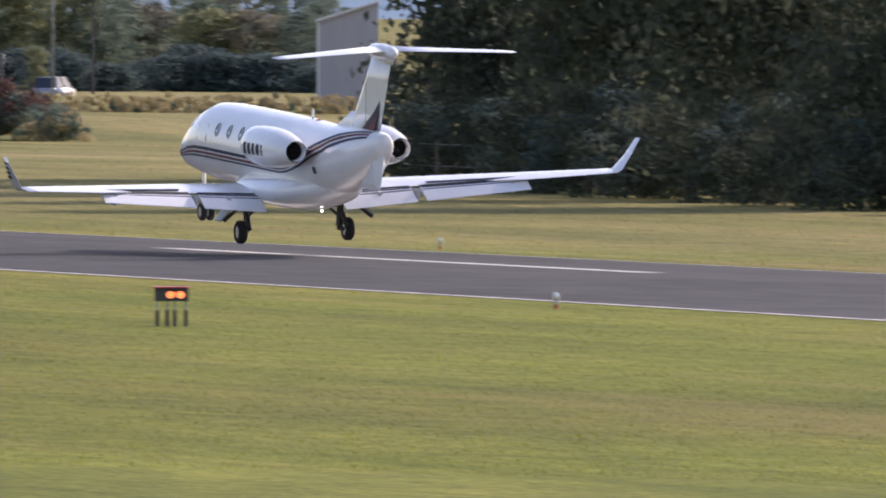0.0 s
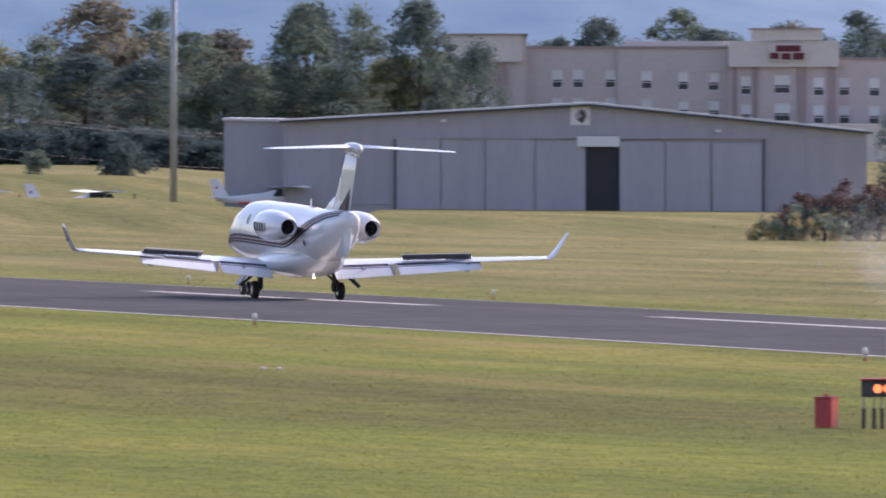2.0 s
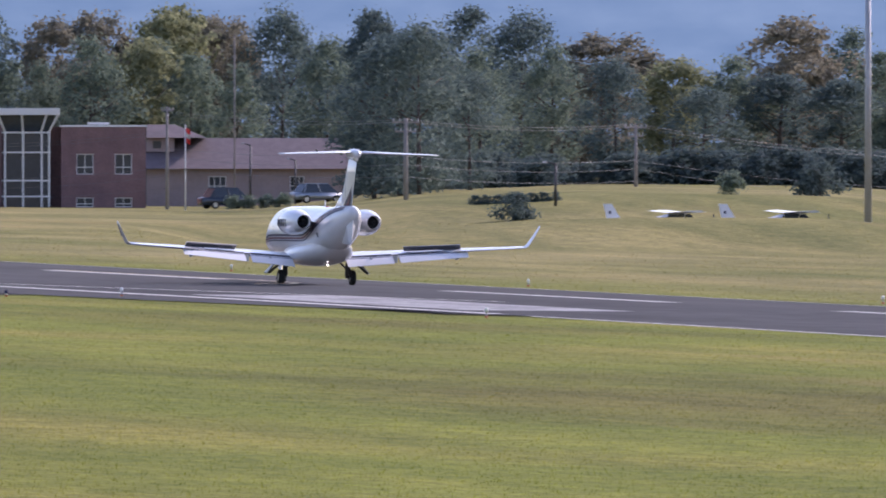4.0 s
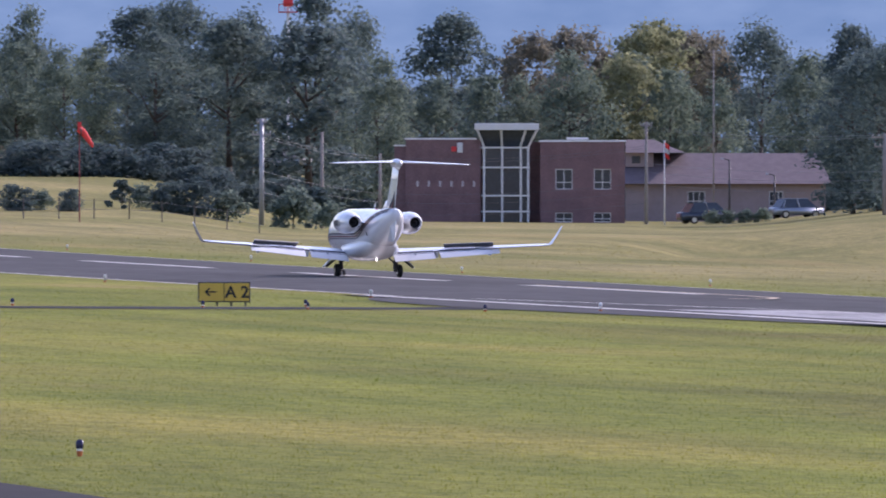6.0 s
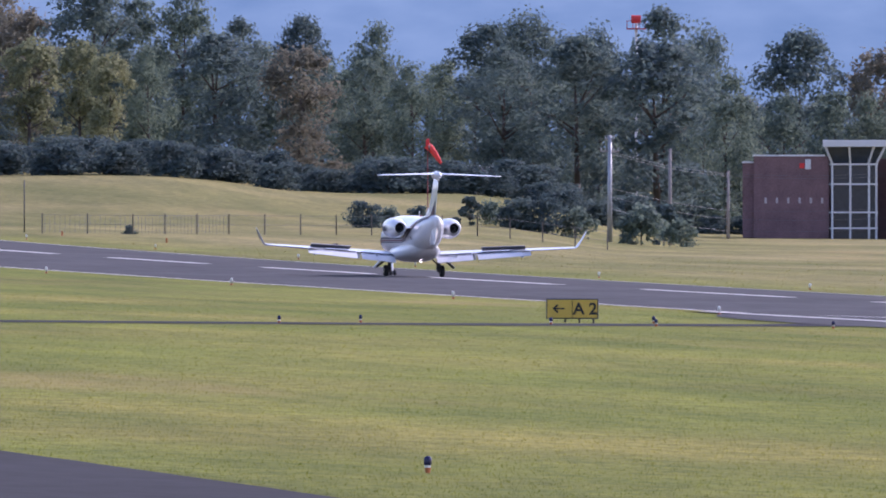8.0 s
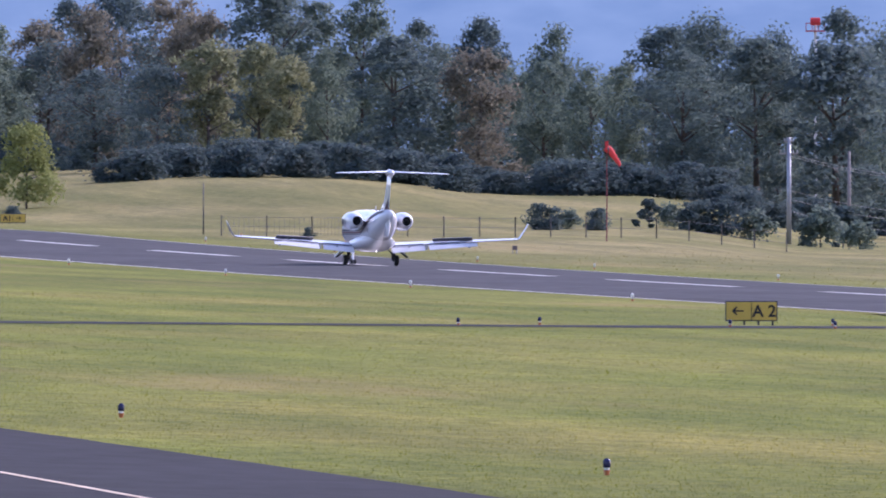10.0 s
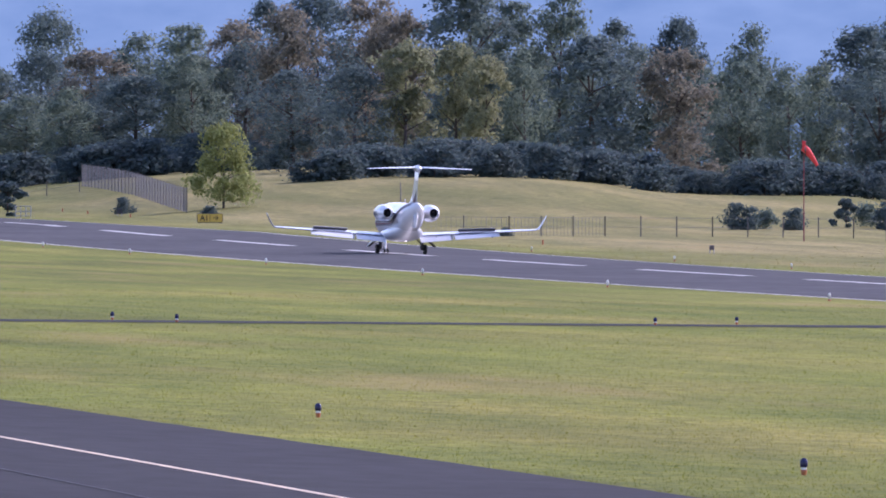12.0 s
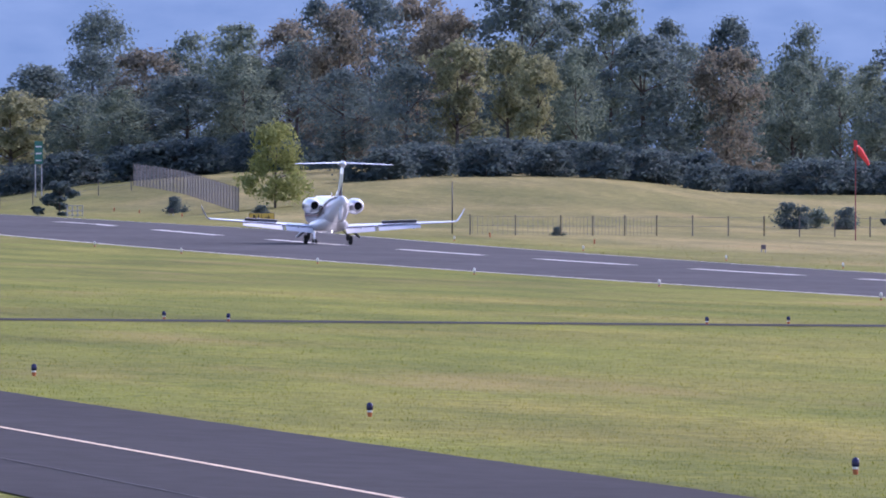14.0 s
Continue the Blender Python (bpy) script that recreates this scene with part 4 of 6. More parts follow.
        bm = bmesh.new()
        loft(bm, mirrored(ws, side))
        let = part("winglet", bm, SKIN, wing, "upturned white winglet", smooth=True)
        for k in range(4):
            f = 0.25 + 0.17 * k
            px, pz = 7.58 + 0.33 * f, z + 0.12 + 0.68 * f
            bm = bmesh.new()
            y0 = le - 0.25 - 0.5 * f
            o = 0.055
            prism(bm, [((px + o) * side, pz), ((px + o + 0.03) * side, pz + 0.07), ((px + o + 0.032) * side, pz + 0.07), ((px + o + 0.002) * side, pz)], y0 - 0.42 * (1 - 0.5 * f), y0 - 0.05)
            part("stripe", bm, STRIPE_NAVY, let)
        # flaps, lowered
        for x0, x1 in ((1.0, 2.68), (2.9, 5.35)):
            bm = bmesh.new()
            loft(bm, mirrored(panel(x0, x1, 0.76, 1.05, 25, 0.07, -0.02, 0.06), side))
            flap = part("flap", bm, SKIN, wing, "lowered white flap", smooth=False)
            for f0, f1 in ((0.80, 0.815), (0.845, 0.855)):
                bm = bmesh.new()
                rows = panel(x0 + 0.02, x1 - 0.02, 0.76, 1.05, 25, 0.078, -0.02, 0.06)
                k0, k1 = (f0 - 0.76) / 0.29, (f1 - 0.76) / 0.29
                quad = []
                for r in rows:
                    a, c = Vector(r[1]), Vector(r[2])
                    quad.append([tuple(a.lerp(c, (k - 0.12) / 0.38) + Vector((0, 0, 0.004))) for k in (k0, k1)])
                top = [quad[0][0], quad[0][1], quad[1][1], quad[1][0]]
                loft(bm, mirrored([[(x, y, z - 0.008) for x, y, z in top], top], side))
                part("flap_line", bm, STRIPE_NAVY, flap)
            bm = bmesh.new()
            loft(bm, mirrored(panel(x0 + 0.01, x1 - 0.01, 0.745, 0.775, 10, 0.03, 0.0, 0.0), side))
            part("flap_gap", bm, GAP, wing)
        for x in (2.8, 5.0, 1.9):
            le2, c2, z2 = wing_line(x)
            part("flap_track", prism(bmesh.new(), [((x - 0.045) * side, z2 - 0.05), ((x + 0.045) * side, z2 - 0.05), ((x + 0.03) * side, z2 - 0.3), ((x - 0.03) * side, z2 - 0.3)], le2 - c2 * 0.9, le2 - c2 * 0.6), SKIN_GREY, wing, smooth=False)
        for x in (5.8, 6.5, 7.2):
            le2, c2, z2 = wing_line(x)
            part("static_wick", rod(bmesh.new(), (x * side, le2 - c2, z2), (x * side, le2 - c2 - 0.16, z2 - 0.02), 0.006, 0.003, 5), METAL_DARK, wing)
        # spoiler panel hinged on the wing's upper side
        le3, c3, z3 = wing_line(3.2)
        le4, c4, z4 = wing_line(5.2)
        hinge_a, hinge_b = Vector((3.2 * side, le3 - c3 * 0.56, z3 + 0.108)), Vector((5.2 * side, le4 - c4 * 0.56, z4 + 0.08))
        along = (hinge_b - hinge_a).normalized() * side
        upv = along.cross(Vector((0, 1, 0))).normalized()
        basis = Matrix((along, along.cross(upv) * -1, upv)).transposed().to_4x4()
        basis.translation = (hinge_a + hinge_b) / 2
        half = (hinge_b - hinge_a).length / 2
        bm = bmesh.new()
        box(bm, -half, half, -0.24, 0.0, -0.004, 0.010)
        top_skin = bm
        bm = bmesh.new()
        box(bm, -half, half, -0.238, -0.002, -0.011, -0.0045)
        box(bm, -half, half, -0.24, -0.225, -0.05, -0.0115)
        for q in (-0.9, -0.3, 0.3, 0.9):
            box(bm, q * half * 0.95 - 0.02, q * half * 0.95 + 0.02, -0.22, -0.02, -0.05, -0.0125)
        sp = part("spoiler", top_skin, SKIN, root, "white spoiler panel, ribbed back painted dark for its shade")
        part("spoiler_back", bm, SPOILER_SHADE, sp, "ribbed underside, its shade painted dark")
        sp.matrix_basis = basis
        SPOILERS.append((sp, basis.copy()))
        # engine, pylon
        bm = bmesh.new()
        ex, ey, ez = 1.31 * side, -2.6, 2.40
        lathe(bm, [(1.42, 0.33), (1.52, 0.36), (1.50, 0.40), (1.3, 0.45), (0.9, 0.48), (0.2, 0.485), (-0.4, 0.46), (-1.0, 0.37), (-1.5, 0.245), (-1.51, 0.235), (-1.2, 0.22)], pose(ex, ey, ez, 0, 0, 0))
        eng = part("engine", bm, SKIN, root, "white engine nacelle", smooth=True)
        bm = bmesh.new()
        lathe(bm, [(-1.15, 0.02), (-1.15, 0.225)], pose(ex, ey, ez))
        lathe(bm, [(-1.15, 0.12), (-1.45, 0.03)], pose(ex, ey, ez), 14)
        part("exhaust", bm, SOOT, eng, "black engine exhaust")
        bm = bmesh.new()
        lathe(bm, [(-1.15, 0.222), (-1.512, 0.237), (-1.52, 0.247), (-1.49, 0.256)], pose(ex, ey, ez))
        part("exhaust_lip", bm, SOOT, eng)
        bm = bmesh.new()
        lathe(bm, [(0.9, 0.02), (0.9, 0.38)], pose(ex, ey, ez))
        part("fan", bm, METAL_DARK, eng)
        bm = bmesh.new()
        loft(bm, [[(xx * side, ey + yy, zz) for yy, zz in ((0.7, z0), (0.45, z0 + 0.06), (-0.5, z0 + 0.05), (-0.9, z0), (-0.5, z0 - 0.05), (0.45, z0 - 0.06))] for xx, z0 in ((0.45, 2.32), (0.95, 2.42))])
        part("pylon", bm, SKIN, eng, smooth=False)
        # registration, as plain bars
        for k in range(6):
            bm = bmesh.new()
            yk = ey + 1.02 - 0.31 * k
            rows = []
            for yy in (yk, yk - 0.09, yk - 0.18):
                rad = 0.492 - 0.06 * max(0.0, (ey - 0.1 - yy) / 0.4)
                rows.append([bm.verts.new((ex + side * rad * math.sin(radians(q)), yy, ez + rad * math.cos(radians(q)))) for q in (78, 86, 94, 102, 110)])
            for p, q in zip(rows, rows[1:]):
                for j in range(4):
                    bm.faces.new((p[j], p[j + 1], q[j + 1], q[j]))
            part("marking_bar", bm, STRIPE_NAVY, eng)
        # main gear
        gx, r = 1.35 * side, 0.28
        GEAR.append(wheel(root, "main_wheel", gx, 0.0, r, r, 0.21))
        bm = bmesh.new()
        rod(bm, (gx - 0.2 * side, 0.05, 0.34), (gx - 0.14 * side, 0.05, 1.05), 0.085)
        rod(bm, (gx - 0.22 * side, 0.12, 0.3), (gx - 0.05 * side, 0.0, 0.28), 0.05)
        rod(bm, (gx - 0.16 * side, -0.02, 0.72), (gx - 0.12 * side, -0.3, 0.36), 0.06)
        rod(bm, (gx - 0.2 * side, 0.12, 0.6), (gx - 0.6 * side, 0.2, 1.0), 0.035)
        GEAR.append(part("main_gear_leg", bm, METAL_DARK, root, "dark gear leg with braces"))
        bm = bmesh.new()
        loft(bm, [[(gx + side * a, b, c) for a, b, c in ((0.12, 0.35, 1.0), (0.12, -0.3, 1.0), (0.15, -0.3, 1.0), (0.15, 0.35, 1.0))], [(gx + side * a, b, c) for a, b, c in ((0.56, 0.2, 0.50), (0.56, -0.25, 0.50), (0.60, -0.25, 0.53), (0.60, 0.2, 0.53))]])
        part("gear_door", bm, SKIN_GREY, root, "grey gear door")
        part("gear_door_actuator", rod(bmesh.new(), (gx + 0.05 * side, -0.28, 0.9), (gx + 0.52 * side, -0.3, 0.52), 0.035, 0.05, 8), METAL_DARK, root)
    # nose gear
    bm = bmesh.new()
    rod(bm, (0, 6.75, 0.2), (0, 6.9, 1.3), 0.05)
    rod(bm, (-0.1, 6.72, 0.22), (0.1, 6.72, 0.22), 0.03)
    part("nose_gear_leg", bm, METAL, root)
    for x in (-0.1, 0.1):
        wheel(root, "nose_wheel", x, 6.72, 0.22, 0.22, 0.13)
    part("nose_lamp", boxed(-0.07, 0.07, 6.93, 6.98, 0.7, 0.84, bevel=0.02), CLEAR_LENS, root)
    # keel fin under the tail cone
    bm = bmesh.new()
    loft(bm, [[(w * sx, y, z) for sx, y in ((0, y0), (1, y0 - 0.3), (1, y1 + 0.3), (0, y1), (-1, y1 + 0.3), (-1, y0 - 0.3))] for z, y0, y1, w in ((1.58, -3.3, -6.35, 0.02), (1.72, -3.3, -6.45, 0.07), (2.2, -3.6, -6.6, 0.16), (2.7, -4.2, -6.7, 0.2))])
    part("ventral_fin", bm, SKIN, root, "white keel fin under the tail cone", smooth=False)
    # fin and tailplane
    bm = bmesh.new()

    def fin_ring(z, y_front, chord, th):
        return [(p[2], p[1], z) for p in aerofoil(0, y_front, chord, 0, th)]

    loft(bm, [fin_ring(2.75, -4.05, 2.25, 0.06), fin_ring(3.4, -4.65, 1.95, 0.065), fin_ring(4.2, -5.4, 1.6, 0.07), fin_ring(4.78, -5.9, 1.38, 0.075)])
    fin = part("tail_fin", bm, SKIN, root, "swept white tail fin", smooth=True)
    bm = bmesh.new()
    loft(bm, [fin_ring(2.75, -2.6, 1.9, 0.025), fin_ring(3.05, -3.5, 1.2, 0.03), fin_ring(3.35, -4.35, 0.5, 0.04)])
    part("dorsal_fin", bm, SKIN, fin, smooth=True)
    for side in (-1, 1):
        part("rudder_line", prism(bmesh.new(), [(0.088 * side, 2.95), (0.084 * side, 2.95), (0.066 * side, 4.6), (0.07 * side, 4.6)], -5.62, -5.60), GAP, fin).location = (0, 0, 0)
        bm = bmesh.new()
        bm.faces.new([bm.verts.new(p) for p in ((0.105 * side, -5.0, 2.80), (0.055 * side, -6.2, 2.80), (0.02 * side, -6.45, 3.72), (0.045 * side, -6.12, 3.45))])
        part("fin_flash", bm, STRIPE_NAVY, fin, "dark flash at the fin's foot")
        bm = bmesh.new()
        bm.faces.new([bm.verts.new(p) for p in ((0.112 * side, -5.35, 2.80), (0.075 * side, -6.05, 2.80), (0.034 * side, -6.40, 3.45), (0.05 * side, -6.22, 3.3))])
        part("fin_flash", bm, STRIPE_RED, fin, "maroon flash at the fin's foot")
        bm = bmesh.new()
        bm.faces.new([bm.verts.new(p) for p in ((0.112 * side, -4.7, 2.80), (0.108 * side, -4.95, 2.80), (0.05 * side, -6.10, 3.45), (0.052 * side, -6.02, 3.38))])
        part("fin_flash", bm, STRIPE_GOLD, fin, "gold line at the fin's foot")
    bm = bmesh.new()
    lathe(bm, [(0.62, 0.02), (0.55, 0.10), (0.3, 0.17), (-0.3, 0.20), (-0.9, 0.17), (-1.15, 0.09), (-1.2, 0.02)], pose(0, -6.35, 4.88), 20)
    part("tail_bullet", bm, SKIN, fin, smooth=True)
    part("elevator_hinge", boxed(-0.05, 0.05, -7.3, -7.0, 4.62, 4.74, bevel=0.02), METAL, fin)
    for side in (-1, 1):
        rows = [aerofoil(x, -5.95 - 0.42 * x, 1.28 - 0.235 * x, 4.93 - 0.03 * x, 0.085) for x in (0.05, 1.0, 2.0, 2.7, 2.92)]
        rows[-1] = aerofoil(2.95, -5.95 - 0.42 * 2.9 - 0.06, 0.5, 4.93 - 0.085, 0.06)
        bm = bmesh.new()
        loft(bm, mirrored(rows, side))
        part("tailplane", bm, SKIN, root, "white tailplane on top of the fin", smooth=True)
    # aerial and beacon, and a glowing fleck painted for the belly's glint
    part("blade_aerial", prism(bmesh.new(), [(-0.012, 2.85), (0.012, 2.85), (0.008, 3.22), (-0.008, 3.22)], -1.55, -1.4), SKIN, root)
    part("beacon", boxed(-0.06, 0.06, -1.95, -1.8, 2.9, 3.0, bevel=0.025), RED_PAINT, root)
    part("belly_glint", boxed(-0.025, 0.025, -2.1, -2.05, 0.80, 0.85, bevel=0.01), GLINT_GLOW, root)
    return root


SPOILERS, GEAR = [], []
PLANE = airplane()


def motions():
    rows = []
    for t, y, lift, pitch, roll, yaw in FLIGHT:
        z0 = ground_z(RUNWAY_X, y) + 0.012 + 0.2
        rows.append((t, pose(RUNWAY_X, y, z0 + lift, pitch, roll, yaw)))
    walk(PLANE, rows)
    for sp, basis in SPOILERS:
        walk(sp, [(t, basis @ pose(0, 0, 0, -a, 0, 0)) for t, a in ((0.0, -5), (0.9, -5), (1.15, 25), (1.4, 44), (2.0, 44), (14.0, 44))])
    for leg in GEAR:
        walk(leg, [(t, pose(0, 0, dz)) for t, dz in ((0.0, -0.06), (0.5, -0.03), (1.0, 0.03), (1.6, 0.09), (14.0, 0.09))])
    truck = []
    for t, bearing, d in ((0.0, 11.185, 1400), (2.0, 10.647, 1400), (4.0, 10.110, 1400), (5.6, 9.681, 1400), (6.5, 9.446, 1400), (9.4, 8.658, 1400), (14.0, 7.421, 1400)):
        tx, ty = at(bearing, d)
        truck.append((t, pose(tx, ty, height(66, d) - 0.2, 0, 0, 140 - bearing)))
    walk(TRUCK, truck)
    for k, (puff, x, y, r) in enumerate(PUFFS):
        born = 0.35 + max(0.0, (y + 4) / 58)
        rise = 0.25 + 1.1 * r + 0.5 * ((k * 5) % 4) / 3
        walk(puff, [(0.0, pose(x, y, -2.6)), (born, pose(x, y, -2.6)), (born + 0.25, pose(x, y - 0.8, 0.25 * r)), (born + 0.8, pose(x + 0.3, y - 2.0, rise * 0.8, 10)), (born + 1.3, pose(x + 0.5, y - 3.2, rise * 0.9 if k % 2 else 0.0, 20, 5)), (2.6, pose(x + 0.8, y - 5.0, rise * 1.1 if k % 2 else -3.5, 25, 10)), (4.5, pose(x + 2, y - 12, -3.5, 40, 15)), (14.0, pose(x + 2, y - 12, -3.5, 40, 15))])


# seconds, place along the runway, height of the wheels, nose up, right wing down, nose left
FLIGHT = [
    (0.0, 370.7, 0.36, 3.1, -1.5, 0.8), (0.5, 399.9, 0.12, 2.9, -0.9, 0.6), (1.0, 429.0, 0.01, 2.5, -0.3, 0.3), (1.5, 457.4, -0.11, 2.0, 0.6, 0.2), (2.0, 485.1, -0.12, 1.2, 1.1, 0.0),
    (2.5, 512.5, -0.12, 0.1, 0.9, 0.0), (3.0, 539.3, -0.12, -0.5, 0.7, 0.0), (3.5, 564.9, -0.12, -0.6, 0.7, 0.0), (4.3, 605.0, -0.12, -0.6, 0.7, 0.0), (5.2, 647.5, -0.12, -0.6, 0.7, 0.0),
    (6.0, 682.3, -0.12, -0.6, 0.7, 0.0), (6.5, 704.3, -0.12, -0.6, 0.7, 0.0), (7.0, 725.5, -0.12, -0.5, 0.7, 0.0), (7.5, 745.9, -0.12, -0.5, 0.7, 0.0), (8.4, 782.5, -0.12, -0.5, 0.7, 0.0),
    (9.2, 813.0, -0.12, -0.45, 0.7, 0.0), (10.0, 842.2, -0.12, -0.45, 0.7, 0.0), (10.5, 860.0, -0.12, -0.4, 0.7, 0.0), (11.0, 877.2, -0.12, -0.4, 0.7, 0.0), (11.5, 893.7, -0.12, -0.4, 0.7, 0.0),
    (12.0, 909.6, -0.12, -0.35, 0.7, 0.0), (12.5, 924.9, -0.12, -0.35, 0.7, 0.0), (13.0, 939.7, -0.12, -0.35, 0.7, 0.0), (13.5, 953.8, -0.12, -0.3, 0.7, 0.0), (14.0, 967.3, -0.12, -0.3, 0.7, 0.0),
]


# ---- bushes, weeds and the near wood ----
def bush(name, w, d, h, mats, leaves, size, label, category="bush", clumps=60, group=""):
    """A mound of leaf clumps; one crown mesh for each colour of leaf, and a few stems."""
    root = thing(name, pose(0, 0, 0), label, category, group)
    bm = bmesh.new()
    for _ in range(9):
        a, q = rnd.uniform(0, 6.28), rnd.uniform(0, 0.7)
        rod(bm, (math.cos(a) * w * 0.4 * q, math.sin(a) * d * 0.4 * q, -0.4), (math.cos(a) * w * 0.5 * q, math.sin(a) * d * 0.5 * q, h * 0.6), 0.05, 0.02, 5)
    tagged(part("stem", bm, BARK, root), kind="stuff")
    for mat, share, z0, z1 in mats:
        cs, rs = [], []
        for _ in range(int(clumps * share)):
            x = rnd.uniform(-0.5, 0.5)
            y = rnd.uniform(-0.5, 0.5)
            top = math.sqrt(max(0.03, 1 - (2 * x) ** 2 * 0.9)) * (0.8 + 0.3 * noise.noise((x * 7 + w, y * 3, 1.7)))
            z = h * top * rnd.uniform(z0, z1)
            cs.append((x * w, y * d, z))
            rs.append(h * rnd.uniform(0.10, 0.2))
        me = leaf_mesh("crown", cs, rs, leaves // clumps, size, mat)
        ob = new("crown", me)
        ob.parent = root
    return root


def settle(ob, bearing, d, z=None, turn=0.0):
    x, y = at(bearing, d)
    ob.matrix_basis = pose(x, y, ground_z(x, y) if z is None else z, 0, 0, -bearing + turn)
    return ob


RED_MIX = [(LEAF_RED, 0.45, 0.62, 0.98), (LEAF_OAK_HAZED, 0.35, 0.25, 0.8), (LEAF_STRAW, 0.12, 0.1, 0.6), (LEAF_MID_HAZED, 0.2, 0.1, 0.7)]
for u_b, d, w, h in ((15.752, 848, 9.4, 3.3), (16.051, 853, 10.4, 4.2), (16.369, 857, 9.4, 4.0), (16.628, 851, 8.8, 3.9), (16.82, 855, 5.2, 2.6)):
    settle(bush("bush", w, 4.5, h, RED_MIX, 14000, 0.17, "dense bush with dark red and green autumn leaves", clumps=170), u_b, d)
for u_b, d, w, h in ((15.514, 842, 5.0, 2.0), (16.270, 842, 3.0, 2.0), (16.170, 841, 3.2, 1.4), (16.548, 842, 4.0, 1.7), (16.906, 846, 3.5, 2.2)):
    settle(bush("bush", w, 2.5, h, [(LEAF_MID_HAZED, 0.6, 0.1, 0.95), (LEAF_STRAW, 0.4, 0.1, 0.9)], 4200, 0.14, "low olive bush before the red ones", clumps=60), u_b, d)
weeds = bush("tall_weeds", 10.5, 3.0, 1.45, [(LEAF_STRAW, 0.9, 0.02, 0.9), (LEAF_MID_HAZED, 0.1, 0.05, 0.7)], 9000, 0.09, "straw-coloured tall weeds beyond the mown grass", "weeds", clumps=80, group="tall weeds")
settle(weeds, 16.986, 975)
for k, u_b in enumerate((17.205, 17.423, 17.622, 17.801, 17.981)):
    x, y = at(u_b, 975 + 6 * (k % 2))
    copy_thing(weeds, pose(x, y, ground_z(x, y), 0, 0, -u_b + 180 * (k % 2)))
# yellow-green bushes and small trees before the hotel
for u_b, d, h, w in ((15.862, 1300, 6.0, 0), (16.270, 1250, 6.8, 2), (16.170, 1240, 4.6, 3), (15.354, 1500, 3.6, 0), (15.434, 1500, 3.2, 2), (16.409, 1260, 5.0, 4), (15.971, 1200, 3.2, 4), (15.175, 1500, 4.0, 0), (16.528, 1280, 5.5, 0), (16.648, 1300, 6.2, 2), (16.767, 1300, 6.6, 3), (16.847, 1180, 3.4, 4)):
    plant(KINDS[w], u_b, d, h, squeeze=1.2)
for k in range(15):
    plant(KINDS[(0, 2, 3, 5, 6, 4)[k % 6]], 16.747 + 0.085 * k, 1500 + 20 * (k % 3), 8.5 + 2.5 * math.sin(k * 1.7), squeeze=1.0)

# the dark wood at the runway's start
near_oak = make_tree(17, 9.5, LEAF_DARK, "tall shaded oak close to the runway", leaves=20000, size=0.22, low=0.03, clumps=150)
tagged(near_oak, group="trees by the runway")
settle(near_oak, 18.478, 630)
near_oak.matrix_basis = near_oak.matrix_basis @ Matrix.Diagonal((1.26, 1.26, 1.26, 1))
for u_b, d, s, t in ((18.935, 605, 1.25, 70), (19.473, 578, 1.3, 140), (20.010, 552, 1.25, 200), (18.448, 650, 1.12, 260), (18.677, 650, 1.38, 300), (19.214, 632, 1.44, 20), (19.771, 605, 1.38, 100), (20.368, 560, 1.38, 170)):
    x, y = at(u_b, d)
    copy_thing(near_oak, pose(x, y, ground_z(x, y) - 0.2, 0, 0, t) @ Matrix.Diagonal((s, s, s, 1)))
under = bush("bush", 6.5, 3.5, 4.2, [(LEAF_DARK, 0.85, 0.02, 0.98), (LEAF_OAK_HAZED, 0.15, 0.1, 0.9)], 9000, 0.15, "dark shaded undergrowth below the oaks", clumps=110, group="undergrowth by the runway")
settle(under, 18.239, 636)
for k, u_b in enumerate((18.438, 18.657, 18.896, 19.154, 19.413, 19.672, 19.950, 20.229)):
    x, y = at(u_b, 620 - 12 * k)
    copy_thing(under, pose(x, y, ground_z(x, y), 0, 0, 60 * k) @ Matrix.Diagonal((1.2, 1.2, 1.0 + 0.12 * (k % 3), 1)))
settle(bush("bush", 2.5, 1.8, 1.4, [(LEAF_MID_HAZED, 0.6, 0.02, 0.95), (LEAF_SUNNY, 0.4, 0.3, 0.98)], 5200, 0.08, "small pale green bush beside the wood", clumps=60), 17.758, 636)

# meadow shrubs and single trees
for u_b, d, h, kind in ((8.634, 1180, 2.0, 0), (8.714, 1185, 1.6, 3), (8.813, 1180, 1.7, 0), (9.002, 1200, 2.5, 2), (9.072, 1205, 1.9, 3), (9.167, 1200, 2.5, 1), (9.257, 1200, 2.6, 0), (9.376, 1200, 2.4, 3), (9.605, 1200, 3.2, 3), (9.685, 1210, 3.6, 2), (9.744, 1190, 2.2, 3), (6.462, 1290, 1.4, 0), (6.760, 1250, 1.1, 1), (7.805, 1105, 0.7, 0), (12.072, 1100, 2.0, 0), (13.146, 1150, 2.4, 0), (12.828, 1150, 1.8, 3)):
    plant(LOW[kind], u_b, d, h, squeeze=1.15)
plant(LOW[2], 6.05, 1300, 3.3, squeeze=1.5)
yellow_tree = make_tree(6.4, 5.6, LEAF_SUNNY, "sunlit yellow-green tree alone in the meadow", leaves=5200, size=0.24, low=0.08, clumps=70)
settle(yellow_tree, 6.810, 1280)
plant((KINDS[0][0], 15), 11.734, 1290, 13.5, squeeze=1.1)
plant((KINDS[1][0], 16), 11.575, 1300, 12.0, squeeze=1.2)
plant((KINDS[0][0], 15), 11.913, 1310, 9.5, squeeze=1.1)
